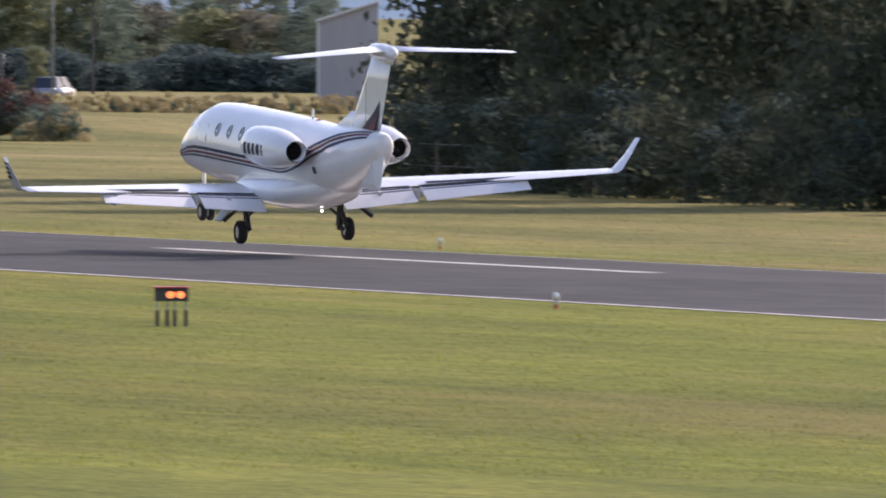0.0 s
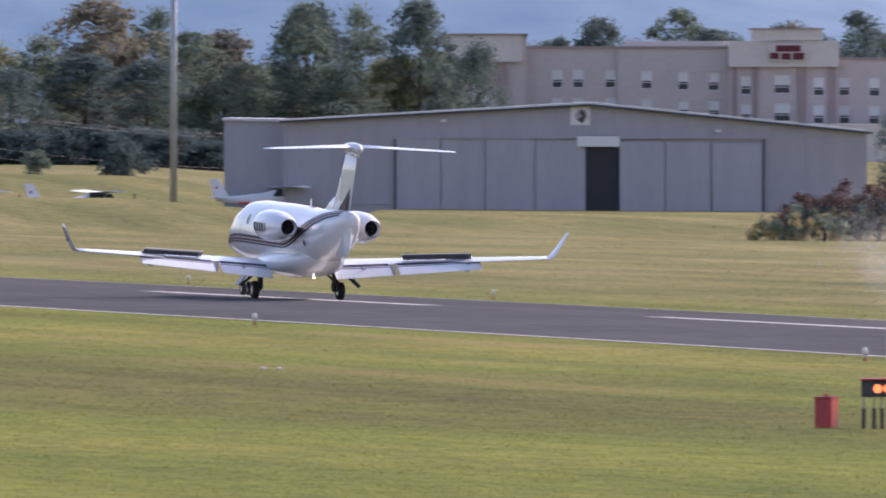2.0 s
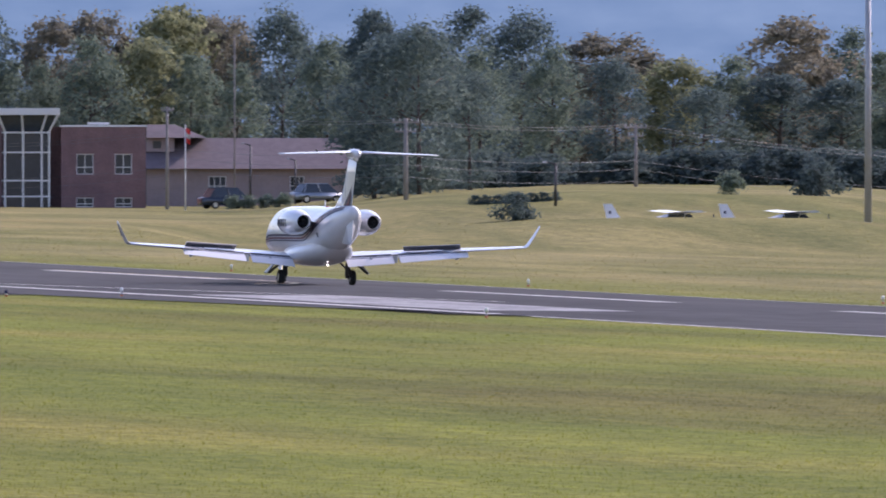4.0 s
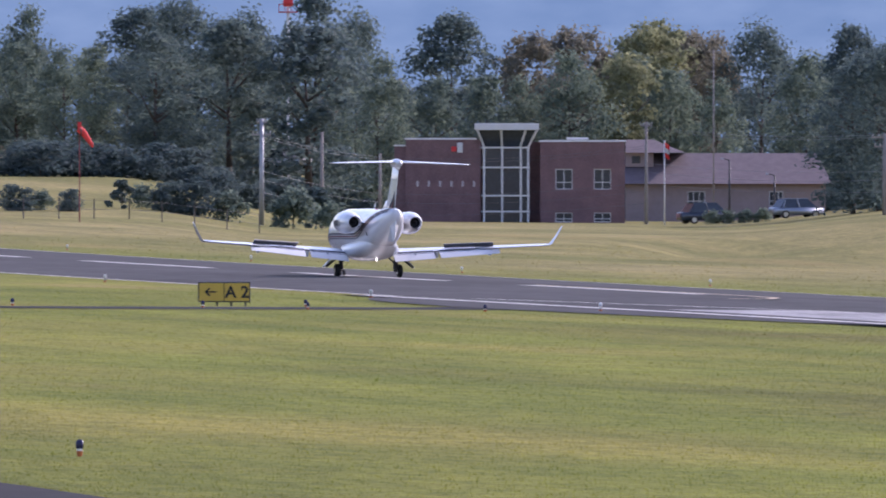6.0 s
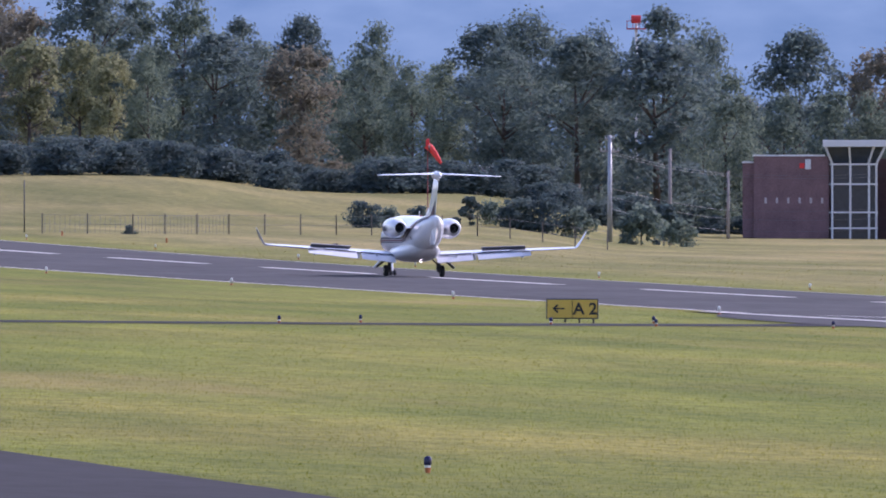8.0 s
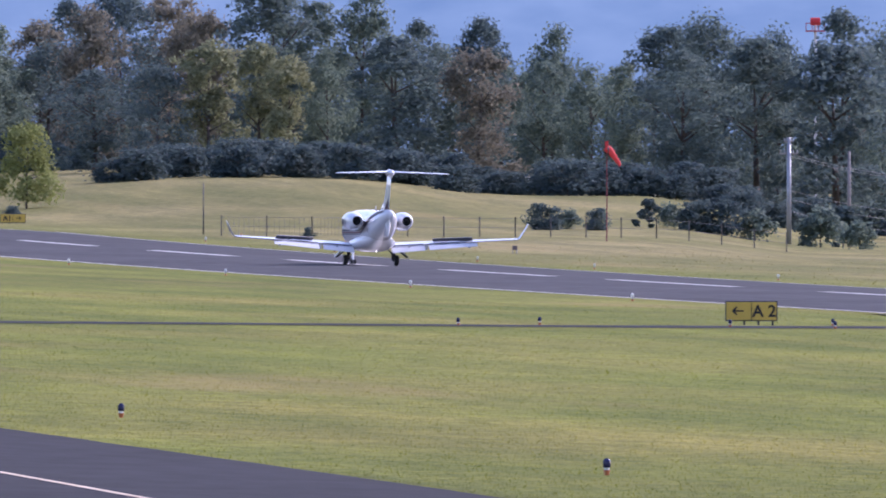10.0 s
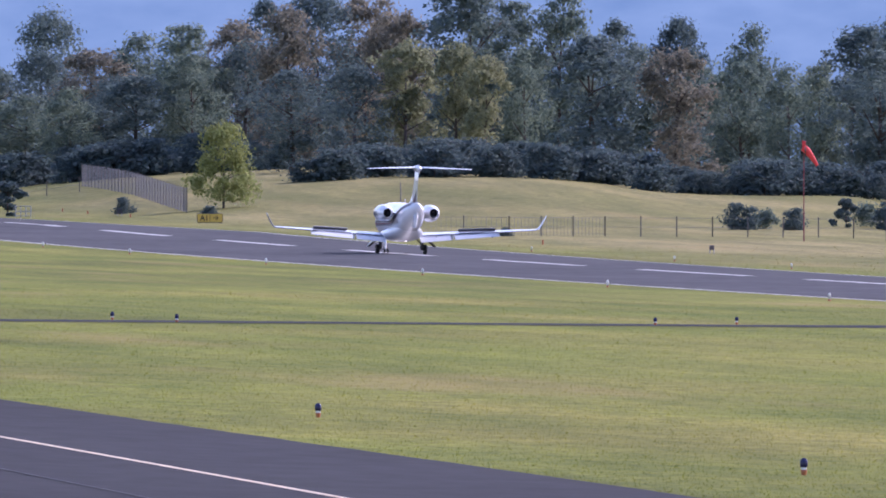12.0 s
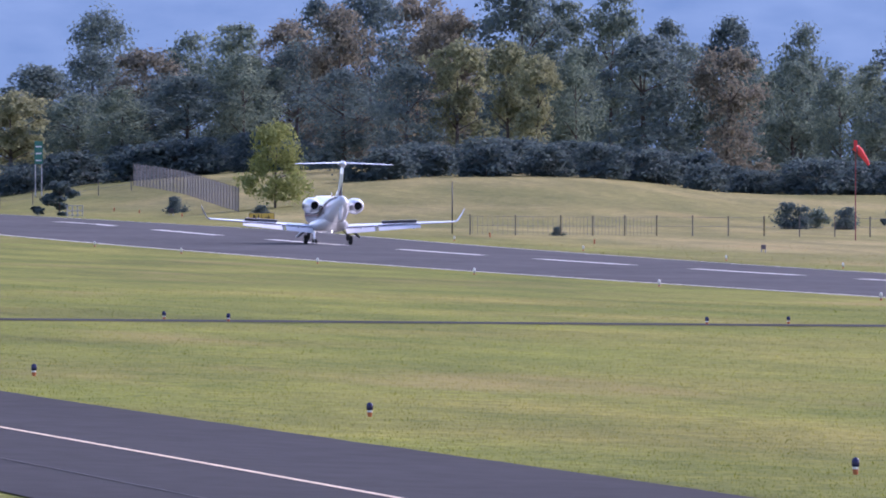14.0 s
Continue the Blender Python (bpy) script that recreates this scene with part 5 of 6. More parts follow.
for u_b in range(8):
    plant(LOW[0], 11.933 + 0.04 * u_b, 1130, 0.75, squeeze=1.0)
for u_b in (11.654, 11.714, 11.773, 11.256, 11.197, 11.137, 11.077):
    plant(LOW[3], u_b, 1330, 1.3, squeeze=1.2)


# ---- airfield lights and signs ----
def edge_light():
    root = thing("runway_edge_light", pose(0, 0, 0), "small white and orange runway edge light on a stake", "runway light", "runway edge lights")
    part("base", rod(bmesh.new(), (0, 0, -0.05), (0, 0, 0.10), 0.07, 0.06, 12), ORANGE, root)
    part("stem", rod(bmesh.new(), (0, 0, 0.10), (0, 0, 0.24), 0.03), GALV, root)
    part("lens", lathe(bmesh.new(), [(0.23, 0.05), (0.26, 0.08), (0.34, 0.075), (0.39, 0.05), (0.41, 0.01)], pose(0, 0, 0, 90, 0, 0), 14), CLEAR_LENS, root, "clear glass lens", smooth=True)
    return root


first = edge_light()
spots = [(x, y) for y in (297, 356, 415, 473.5, 532, 576.5, 638, 700, 761.5, 822.5, 884, 928, 988, 1049) for x in (100.4, 137.0)]
for k, (x, y) in enumerate(spots):
    m = pose(x, y, ground_z(x, y)) @ Matrix.Diagonal((0.8, 0.8, 0.78, 1))
    if k == 0:
        first.matrix_basis = m
    else:
        copy_thing(first, pose(x, y, ground_z(x, y)))


def blue_light():
    root = thing("taxiway_light", pose(0, 0, 0), "small taxiway light with a dark blue lens on an orange base", "taxiway light", "taxiway lights")
    part("base", rod(bmesh.new(), (0, 0, -0.05), (0, 0, 0.09), 0.03, 0.055, 12), ORANGE, root)
    part("collar", rod(bmesh.new(), (0, 0, 0.09), (0, 0, 0.13), 0.05, 0.05, 12), CLEAR_LENS, root)
    part("lens", lathe(bmesh.new(), [(0.13, 0.055), (0.15, 0.07), (0.24, 0.068), (0.28, 0.04), (0.29, 0.01)], pose(0, 0, 0, 90, 0, 0), 14), BLUE_LENS, root, "dark blue lens", smooth=True)
    return root


first = blue_light()
spots = [(35.7, 229.2), (34.5, 275.3), (33.6, 321.8), (33.0, 368.0), (76.1, 502.2), (52.5, 466.7), (54.0, 463.5)]
spots += [at(b, d) for b, d in ((8.330, 497), (9.649, 533), (9.657, 520), (9.287, 517), (10.281, 528))]
for k, (x, y) in enumerate(spots):
    m = pose(x, y, ground_z(x, y)) @ Matrix.Diagonal((0.85, 0.85, 0.85, 1))
    if k == 0:
        first.matrix_basis = m
    else:
        copy_thing(first, pose(x, y, ground_z(x, y)))


def papi():
    root = thing("approach_light_box", pose(0, 0, 0), "black slope indicator box with two lit amber lamps on thin legs", "runway light", "slope indicators")
    part("housing", boxed(-0.29, 0.29, -0.28, 0.28, 0.53, 0.80, bevel=0.02), METAL_DARK, root, "black steel housing")
    part("lid", boxed(-0.31, 0.31, -0.36, 0.3, 0.802, 0.83, bevel=0.01), RED_PAINT, root, "dark red lid")
    for x in (-0.02, 0.15):
        bm = bmesh.new()
        bmesh.ops.create_circle(bm, cap_ends=True, segments=20, radius=0.07, matrix=pose(x, -0.292, 0.665, 90, 0, 0))
        part("lamp", bm, PAPI_GLOW, root, "lit amber lamp")
        part("lamp_rim", lathe(bmesh.new(), [(-0.31, 0.085), (-0.30, 0.075), (-0.285, 0.075)], pose(x, 0, 0.665), 18), GALV, root)
    for x in (-0.25, -0.08, 0.05, 0.24):
        part("leg", rod(bmesh.new(), (x, -0.05, -0.1), (x, -0.05, 0.53), 0.016, None, 8), GALV, root)
        part("foot", rod(bmesh.new(), (x, -0.05, 0.0), (x, -0.05, 0.34), 0.034, None, 10), METAL_DARK, root)
    return root


first = papi()
for k, (u_b, d) in enumerate(((17.324, 278.2), (15.798, 266.4))):
    x, y = at(u_b, d)
    m = pose(x, y, ground_z(x, y), 0, 0, -u_b) @ Matrix.Diagonal((1, 1, 0.82 if k == 0 else 1.22, 1))
    if k == 0:
        first.matrix_basis = m
    else:
        copy_thing(first, m)
x, y = at(15.613, 265.5)
box_red = thing("power_box", pose(x, y, ground_z(x, y), 0, 0, -13 - 25), "faded red metal power box standing in the grass", "power box")
part("case", boxed(-0.15, 0.15, -0.15, 0.15, 0.02, 0.50, bevel=0.015), RED_PAINT, box_red)
part("lid", boxed(-0.165, 0.165, -0.165, 0.165, 0.502, 0.525, bevel=0.008), RED_PAINT, box_red)
part("knob", boxed(-0.03, 0.03, -0.03, 0.03, 0.526, 0.57, bevel=0.01), RED_PAINT, box_red)
part("hinge", boxed(-0.155, -0.145, -0.12, -0.08, 0.1, 0.42), METAL_DARK, box_red)
for k, (u_b, w) in enumerate(((13.630, 0.06), (13.685, 0.06))):
    bm = bmesh.new()
    bmesh.ops.create_icosphere(bm, subdivisions=2, radius=w)
    for v in bm.verts:
        v.co = Vector((v.co.x, v.co.y, v.co.z * 0.5)) * (1 + 0.3 * noise.noise(v.co * 20 + Vector((k, 0, 0))))
    st = tagged(part("stone", bm, TRIM, smooth=True), "small pale stone in the grass", "stone", "stones")
    settle(st, u_b, 327)
    st.location.z += 0.04


def lettering(name, text, size, parent, x, z, y=-0.06):
    cu = bpy.data.curves.new(name, "FONT")
    cu.body, cu.size, cu.align_x, cu.align_y, cu.extrude = text, size, "CENTER", "CENTER", 0.004
    cu.offset = 0.012
    cu.materials.append(SIGN_BLACK)
    ob = new(name, cu)
    ob.parent = parent
    ob.matrix_basis = pose(x, y, z, 90, 0, 0)
    return ob


def taxi_sign(bearing, d, w, h, z0, text, arrow, text_x, arrow_x, label):
    root = thing("taxiway_sign", pose(0, 0, 0), label, "airfield sign", "taxiway signs")
    settle(root, bearing, d)
    part("case", boxed(-w / 2 - 0.04, w / 2 + 0.04, 0, 0.16, z0 - 0.04, z0 + h + 0.04, bevel=0.015), METAL_DARK, root)
    part("face", boxed(-w / 2, w / 2, -0.03, -0.004, z0, z0 + h, bevel=0.004), SIGN_YELLOW, root, "yellow sign face")
    lettering("letters", text, h * 0.92, root, text_x, z0 + h * 0.47, -0.04)
    s = arrow
    bm = bmesh.new()
    box(bm, arrow_x - 0.17, arrow_x + 0.17, -0.045, -0.032, z0 + h * 0.47, z0 + h * 0.55)
    for k in (-1, 1):
        r = bmesh.ops.create_cube(bm, size=1, matrix=pose(arrow_x + s * 0.12, -0.047, z0 + h * (0.51 + 0.1 * k), 0, s * k * 42, 0) @ Matrix.Diagonal((0.2, 0.013, 0.055, 1)))
    part("arrow", bm, SIGN_BLACK, root)
    part("divider", boxed(-0.012, 0.012, -0.042, -0.032, z0, z0 + h), SIGN_BLACK, root)
    for k in range(4):
        lx = -w / 2 + 0.12 + (w - 0.24) * k / 3
        part("leg", rod(bmesh.new(), (lx, 0.08, -0.1), (lx, 0.08, z0 - 0.03), 0.035), METAL_DARK, root)


taxi_sign(9.362, 529, 1.62, 0.58, 0.16, "A 2", -1, 0.42, -0.42, "yellow taxiway sign with a black arrow and A 2")
taxi_sign(6.762, 1215, 1.85, 0.6, 0.14, "A1", 1, -0.42, 0.42, "yellow taxiway sign with A1 and a black arrow")


# ---- poles, wires, windsock, flags ----
def height(v, d):
    """Height at distance d of a sight line that many 28800ths below level."""
    return EYE - d * v / 28800


def post(name, bearing, d, top, r, mat, label, category, arms=()):
    root = thing(name, pose(0, 0, 0), label, category)
    settle(root, bearing, d)
    z0 = root.location.z
    part("shaft", rod(bmesh.new(), (0, 0, -0.3), (0, 0, top - z0), r, r * 0.7, 12), mat, root, smooth=True)
    for dz, half, th in arms:
        part("crossarm", boxed(-half, half, -th, th, top - z0 - dz - th, top - z0 - dz + th), WOOD_GREY, root)
        for k in (-0.9, -0.45, 0.45, 0.9):
            part("insulator", rod(bmesh.new(), (half * k, 0, top - z0 - dz + th), (half * k, 0, top - z0 - dz + th + 0.22), 0.05, 0.03, 8), GALV, root)
    return root


post("utility_pole", 11.688, 1210, height(8, 1210), 0.2, WOOD_GREY, "weathered wooden utility pole with crossarms", "utility pole", ((0.3, 1.0, 0.07), (1.0, 0.8, 0.06)))
post("utility_pole", 12.498, 1290, height(20, 1290), 0.16, WOOD_GREY, "weathered wooden utility pole with crossarms", "utility pole", ((0.2, 0.9, 0.07), (0.9, 0.6, 0.06)))
post("utility_pole", 9.494, 1210, height(-18, 1210), 0.2, GALV, "pale utility pole with short crossarms", "utility pole", ((0.3, 0.35, 0.06), (1.2, 0.7, 0.06)))
post("utility_pole", 9.706, 1215, height(6, 1215), 0.16, WOOD_GREY, "grey wooden utility pole", "utility pole")
post("utility_pole", 10.848, 1330, height(-12, 1330), 0.15, WOOD_GREY, "weathered wooden utility pole with crossarms", "utility pole", ((0.3, 0.5, 0.06),))
post("utility_pole", 9.911, 1330, height(45, 1330), 0.14, WOOD_GREY, "weathered wooden utility pole", "utility pole")
post("mast", 13.315, 1060, height(-330, 1060), 0.24, GALV, "tall grey steel mast", "mast")
post("lamp_mast", 11.085, 1380, height(-140, 1380), 0.07, WOOD_GREY, "slim grey lamp mast behind the buildings", "lamp post")
post("lamp_mast", 16.906, 1000, height(-150, 1000), 0.07, GALV, "slim grey mast beyond the weeds", "mast")
post("stake", 7.433, 1115, height(62, 1115), 0.05, METAL_DARK, "thin dark post with a small lamp in the meadow", "post")


def street_lamp(bearing, d, top, arm, label):
    root = post("street_lamp", bearing, d, top, 0.11, METAL_DARK, label, "street lamp")
    h = top - root.location.z
    part("arm", rod(bmesh.new(), (0, 0, h - 0.05), (arm, 0, h + 0.1), 0.05, 0.04, 8), METAL_DARK, root)
    part("head", boxed(min(arm, arm * 1.5), max(arm, arm * 1.5), -0.14, 0.14, h + 0.02, h + 0.16, bevel=0.03), GALV, root)
    return root


street_lamp(12.215, 1120, height(88, 1120), -0.6, "dark street lamp with a short arm")
street_lamp(11.141, 1370, height(55, 1370), -0.5, "dark street lamp by the low building")
street_lamp(11.300, 1370, height(82, 1370), -0.5, "dark street lamp by the low building")
street_lamp(16.727, 1100, height(110, 1100), -0.9, "grey street lamp beyond the bushes")


WIRE_GREY = material("weathered wire", (0.17, 0.17, 0.175), 0.6, 0.3, spread=0.15)


def wire(b0, d0, v0, b1, d1, v1, sag):
    cu = bpy.data.curves.new("power_line", "CURVE")
    cu.dimensions, cu.bevel_depth, cu.bevel_resolution = "3D", 0.012, 1
    sp = cu.splines.new("POLY")
    n = 24
    sp.points.add(n)
    x0, y0 = at(b0, d0)
    x1, y1 = at(b1, d1)
    for i in range(n + 1):
        k = i / n
        sp.points[i].co = (x0 + (x1 - x0) * k, y0 + (y1 - y0) * k, height(v0, d0) + (height(v1, d1) - height(v0, d0)) * k - 4 * sag * k * (1 - k), 1)
    cu.materials.append(WIRE_GREY)
    return tagged(new("power_line", cu), "thin grey overhead wire between the poles", "wire", "overhead wires")


for dv, sag in ((10, 0.9), (14, 1.0), (75, 0.7), (90, 0.8), (112, 0.6)):
    wire(11.688, 1210, dv, 12.498, 1290, dv + 8, sag * 0.5)
    wire(12.498, 1290, dv + 8, 13.902, 1340, dv + 60, sag)
    wire(10.848, 1330, dv - 14, 11.688, 1210, dv, sag * 0.5)
    wire(9.911, 1330, dv + 40, 10.848, 1330, dv + 20, sag * 0.6)
    wire(9.494, 1210, dv, 9.911, 1330, dv + 40, sag * 0.3)


def windsock():
    d = 1090.0
    red = material("dull red mast paint", (0.22, 0.05, 0.05), 0.6, spread=0.15)
    root = thing("windsock", pose(0, 0, 0), "red windsock drooping from a thin red mast", "windsock")
    settle(root, 8.853, d)
    h = height(3, d) - root.location.z
    part("mast", rod(bmesh.new(), (0, 0, -0.2), (0, 0, h), 0.045, 0.035, 10), red, root)
    part("hoop", lathe(bmesh.new(), [(-0.04, 0.30), (0.0, 0.33), (0.04, 0.30)], pose(0.1, 0, h - 0.1, 0, 0, 90), 18), METAL_DARK, root)
    bm = bmesh.new()
    rings = []
    for x, z, r in ((-0.05, 0.2, 0.24), (0.13, 0.08, 0.26), (0.34, -0.16, 0.23), (0.6, -0.52, 0.18), (0.82, -0.85, 0.13), (0.9, -1.02, 0.09)):
        rings.append([(x + r * math.cos(a) * 0.7, r * math.sin(a), h - 0.1 + z + r * math.cos(a) * 0.65) for a in [2 * math.pi * i / 14 for i in range(14)]])
    loft(bm, rings, caps=False)
    part("sock", bm, SOCK_RED, root, "drooping red cloth sock", smooth=True)
    part("vane", boxed(-0.12, 0.12, -0.03, 0.03, h - 0.1, h + 0.55, bevel=0.02), SOCK_RED, root)


windsock()


def flag_pole(bearing, d, top, colours, label, w=1.1, h=1.4):
    root = post("flagpole", bearing, d, top, 0.06, TRIM, label, "flagpole")
    z = top - root.location.z - 0.2
    for k, mat in enumerate(colours):
        bm = bmesh.new()
        rows = []
        n = 8
        for i in range(n + 1):
            x = w * i / n
            y = 0.12 * math.sin(i * 1.3)
            dz = -0.7 * x
            a, c = z + dz - h * k / len(colours), z + dz - h * (k + 1) / len(colours)
            rows.append([bm.verts.new((x + 0.05, y, a)), bm.verts.new((x + 0.05, y, c)), bm.verts.new((x + 0.05, y + 0.02, c)), bm.verts.new((x + 0.05, y + 0.02, a))])
        for p, q in zip(rows, rows[1:]):
            for i in range(4):
                bm.faces.new((p[i], p[(i + 1) % 4], q[(i + 1) % 4], q[i]))
        part("flag_band", bm, mat, root)


flag_pole(15.884, 1150, height(25, 1150), (SOCK_RED, TRIM, TRIM, STRIPE_NAVY), "white flagpole with a drooping coloured flag", 1.0, 1.3)
flag_pole(10.912, 1320, height(20, 1320), (SOCK_RED, TRIM, SOCK_RED), "white flagpole with a red and white flag", 0.35, 1.2)


def beacon_tower():
    d = 1500.0
    root = thing("beacon_tower", pose(0, 0, 0), "airport beacon, red and white, on a pale mast above the trees", "beacon")
    settle(root, 9.587, d)
    z0 = root.location.z
    part("mast", rod(bmesh.new(), (0, 0, -0.2), (0, 0, height(-205, d) - z0), 0.16, 0.13, 10), TRIM, root)
    a = height(-205, d) - z0
    part("platform", boxed(-0.9, 0.9, -0.6, 0.6, a, a + 0.12), RED_PAINT, root)
    for x in (-0.85, 0.85, -0.3, 0.3):
        part("railing_post", rod(bmesh.new(), (x, -0.55, a + 0.12), (x, -0.55, a + 0.8), 0.035), RED_PAINT, root)
    part("railing", boxed(-0.9, 0.9, -0.58, -0.52, a + 0.75, a + 0.82), RED_PAINT, root)
    part("lamp_drum", rod(bmesh.new(), (-0.45, 0, a + 0.95), (0.45, 0, a + 0.95), 0.36, 0.36, 18), SOCK_RED, root, "red beacon drum")
    part("lens", rod(bmesh.new(), (-0.47, 0, a + 0.95), (-0.451, 0, a + 0.95), 0.3, 0.3, 18), CLEAR_LENS, root)
    part("drum_foot", rod(bmesh.new(), (0, 0, a + 0.12), (0, 0, a + 0.62), 0.14), TRIM, root)


beacon_tower()


# ---- fences ----
FENCE_WOOD = material("dark weathered fence post", (0.13, 0.115, 0.105), 0.85, spread=0.25, scale=3)


def fence(ends, h, step, label, sheet_on=True):
    """A wire fence along plan points (bearing, distance): posts, rails and a fine upright mesh."""
    root = thing("fence", pose(0, 0, 0), label, "fence")
    post_mesh, mesh = None, bmesh.new()
    for (b0, d0), (b1, d1) in zip(ends, ends[1:]):
        p, q = Vector(at(b0, d0)), Vector(at(b1, d1))
        n = max(1, round((q - p).length / step))
        for i in range(n + 1):
            c = p.lerp(q, i / n)
            ob = part("post", rod(bmesh.new(), (0, 0, -0.2), (0, 0, h + 0.1), 0.045, 0.045, 6), FENCE_WOOD, root) if post_mesh is None else new("post", post_mesh)
            post_mesh = ob.data
            ob.parent = root
            ob.location = (c.x, c.y, ground_z(c.x, c.y))
            if i < n:
                e = p.lerp(q, (i + 1) / n)
                za, zb = ground_z(c.x, c.y), ground_z(e.x, e.y)
                for k in (0.98, 0.5):
                    rod(mesh, (c.x, c.y, za + h * k), (e.x, e.y, zb + h * k), 0.009, None, 4)
                if sheet_on:
                    for j in range(9):
                        f = (j + 0.5) / 9
                        g, zz = c.lerp(e, f), za + (zb - za) * f
                        rod(mesh, (g.x, g.y, zz + 0.05), (g.x, g.y, zz + h), 0.011, None, 3)
    part("wire_mesh", mesh, WIRE_GREY, root, "grey wire mesh")
    return root


fence([(6.312, 1410), (6.501, 1345), (6.681, 1275)], 1.9, 4, "grey wire mesh fence descending the meadow")
fence([(7.496, 1105), (7.815, 1105), (8.153, 1110)], 1.3, 3, "grey wire mesh fence across the meadow")
fence([(8.153, 1110), (8.531, 1112), (9.028, 1115), (9.486, 1120)], 1.3, 2.4, "thin wire fence on wooden posts", False)
fence([(5.841, 1390), (6.303, 1390)], 1.2, 3, "low grey fence before the wood", False)
fence([(17.857, 634), (17.981, 630)], 1.95, 1.4, "short wire mesh fence beside the dark wood")
fence([(17.985, 630), (18.398, 607)], 1.7, 9.0, "thin wire fence before the shaded undergrowth", False)
for u_b, d, s, mat in ((6.444, 1280, 0.4, METAL_DARK), (8.529, 1000, 0.3, ROOF_BROWN), (6.044, 1390, 0.4, TRIM)):
    r = thing("equipment_box", pose(0, 0, 0), "small dark equipment box on two short legs", "equipment box", "equipment boxes")
    settle(r, u_b, d)
    part("case", boxed(-s / 2, s / 2, -0.15, 0.15, 0.22, 0.22 + s * 0.9, bevel=0.02), mat, r)
    for x in (-0.4, 0.4):
        part("leg", rod(bmesh.new(), (s * x, 0, -0.1), (s * x, 0, 0.22), 0.03), GALV, r)
for u_b, d in ((6.332, 1300), (6.482, 1270), (6.243, 1320), (7.934, 1050), (7.566, 1090)):
    r = thing("marker_stake", pose(0, 0, 0), "small orange marker stake in the grass", "marker", "marker stakes")
    settle(r, u_b, d)
    part("stake", rod(bmesh.new(), (0, 0, -0.1), (0, 0, 0.3), 0.05, 0.05, 8), ORANGE, r)


def green_board():
    root = thing("green_board", pose(0, 0, 0), "narrow green sign board on two posts before the wood", "sign board")
    settle(root, 5.977, 1425)
    z1 = height(-10, 1425) - root.location.z
    part("board", boxed(-0.36, 0.36, -0.05, 0.0, z1 - 2.0, z1, bevel=0.02), material("green sign paint", (0.03, 0.16, 0.12), 0.6, spread=0.1), root)
    for k in (0.3, 0.9, 1.5):
        part("lettering_bar", boxed(-0.26, 0.26, -0.065, -0.054, z1 - 0.25 - k, z1 - 0.12 - k), TRIM, root)
    for x in (-0.28, 0.28):
        part("post", rod(bmesh.new(), (x, 0.06, -0.2), (x, 0.06, z1), 0.05, None, 8), GALV, root)


green_board()


def roadside_sign():
    root = thing("roadside_sign", pose(0, 0, 0), "tall roadside sign, dark red over white, on a slim pole", "road sign")
    settle(root, 17.046, 1150)
    z0, z1 = height(-6, 1150) - root.location.z, height(-46, 1150) - root.location.z
    part("pole", rod(bmesh.new(), (0, 0, -0.3), (0, 0, z0), 0.12, 0.1, 10), METAL_DARK, root)
    part("upper_panel", boxed(-0.85, 0.85, -0.12, 0.12, z0 + 0.62, z1 + 0.0, bevel=0.02), STRIPE_RED, root, "dark red panel")
    part("lower_panel", boxed(-0.85, 0.85, -0.12, 0.12, z0, z0 + 0.60, bevel=0.02), TRIM, root, "white panel")
    part("lettering_bar", boxed(-0.6, 0.6, -0.14, -0.125, z0 + 0.2, z0 + 0.38), STRIPE_RED, root)


roadside_sign()


def field_gate():
    root = thing("field_gate", pose(0, 0, 0), "small grey tubular gate beside the cedar", "gate")
    settle(root, 6.105, 1285)
    for x in (-0.6, -0.2, 0.2, 0.6):
        part("upright", rod(bmesh.new(), (x, 0, -0.1), (x, 0, 0.95), 0.035, None, 8), GALV, root)
    for z in (0.15, 0.5, 0.92):
        part("bar", rod(bmesh.new(), (-0.6, 0, z), (0.6, 0, z), 0.03, None, 8), GALV, root)


field_gate()


# ---- the small shed and the parked vehicles ----
def shed():
    d = 985.0
    s = d / 28800
    root = thing("shed", facing(17.931, d, -2.0), "tall pale steel shed beside the dark wood", "building")
    Z = lambda v: EYE - d * v / 28800 + 2.0
    part("wall", prism(bmesh.new(), [(-47 * s, 0), (60 * s, 0), (60 * s, Z(20)), (-47 * s, Z(53))], 0, 8), STEEL_LIGHT, root)
    part("roof", prism(bmesh.new(), [(-51 * s, Z(54)), (64 * s, Z(19)), (64 * s, Z(15)), (-51 * s, Z(50))], -0.3, 8.3), ROOF_STEEL, root)
    part("corner_trim", boxed(-48 * s, -44 * s, -0.05, -0.001, 0, Z(55)), TRIM, root)


shed()


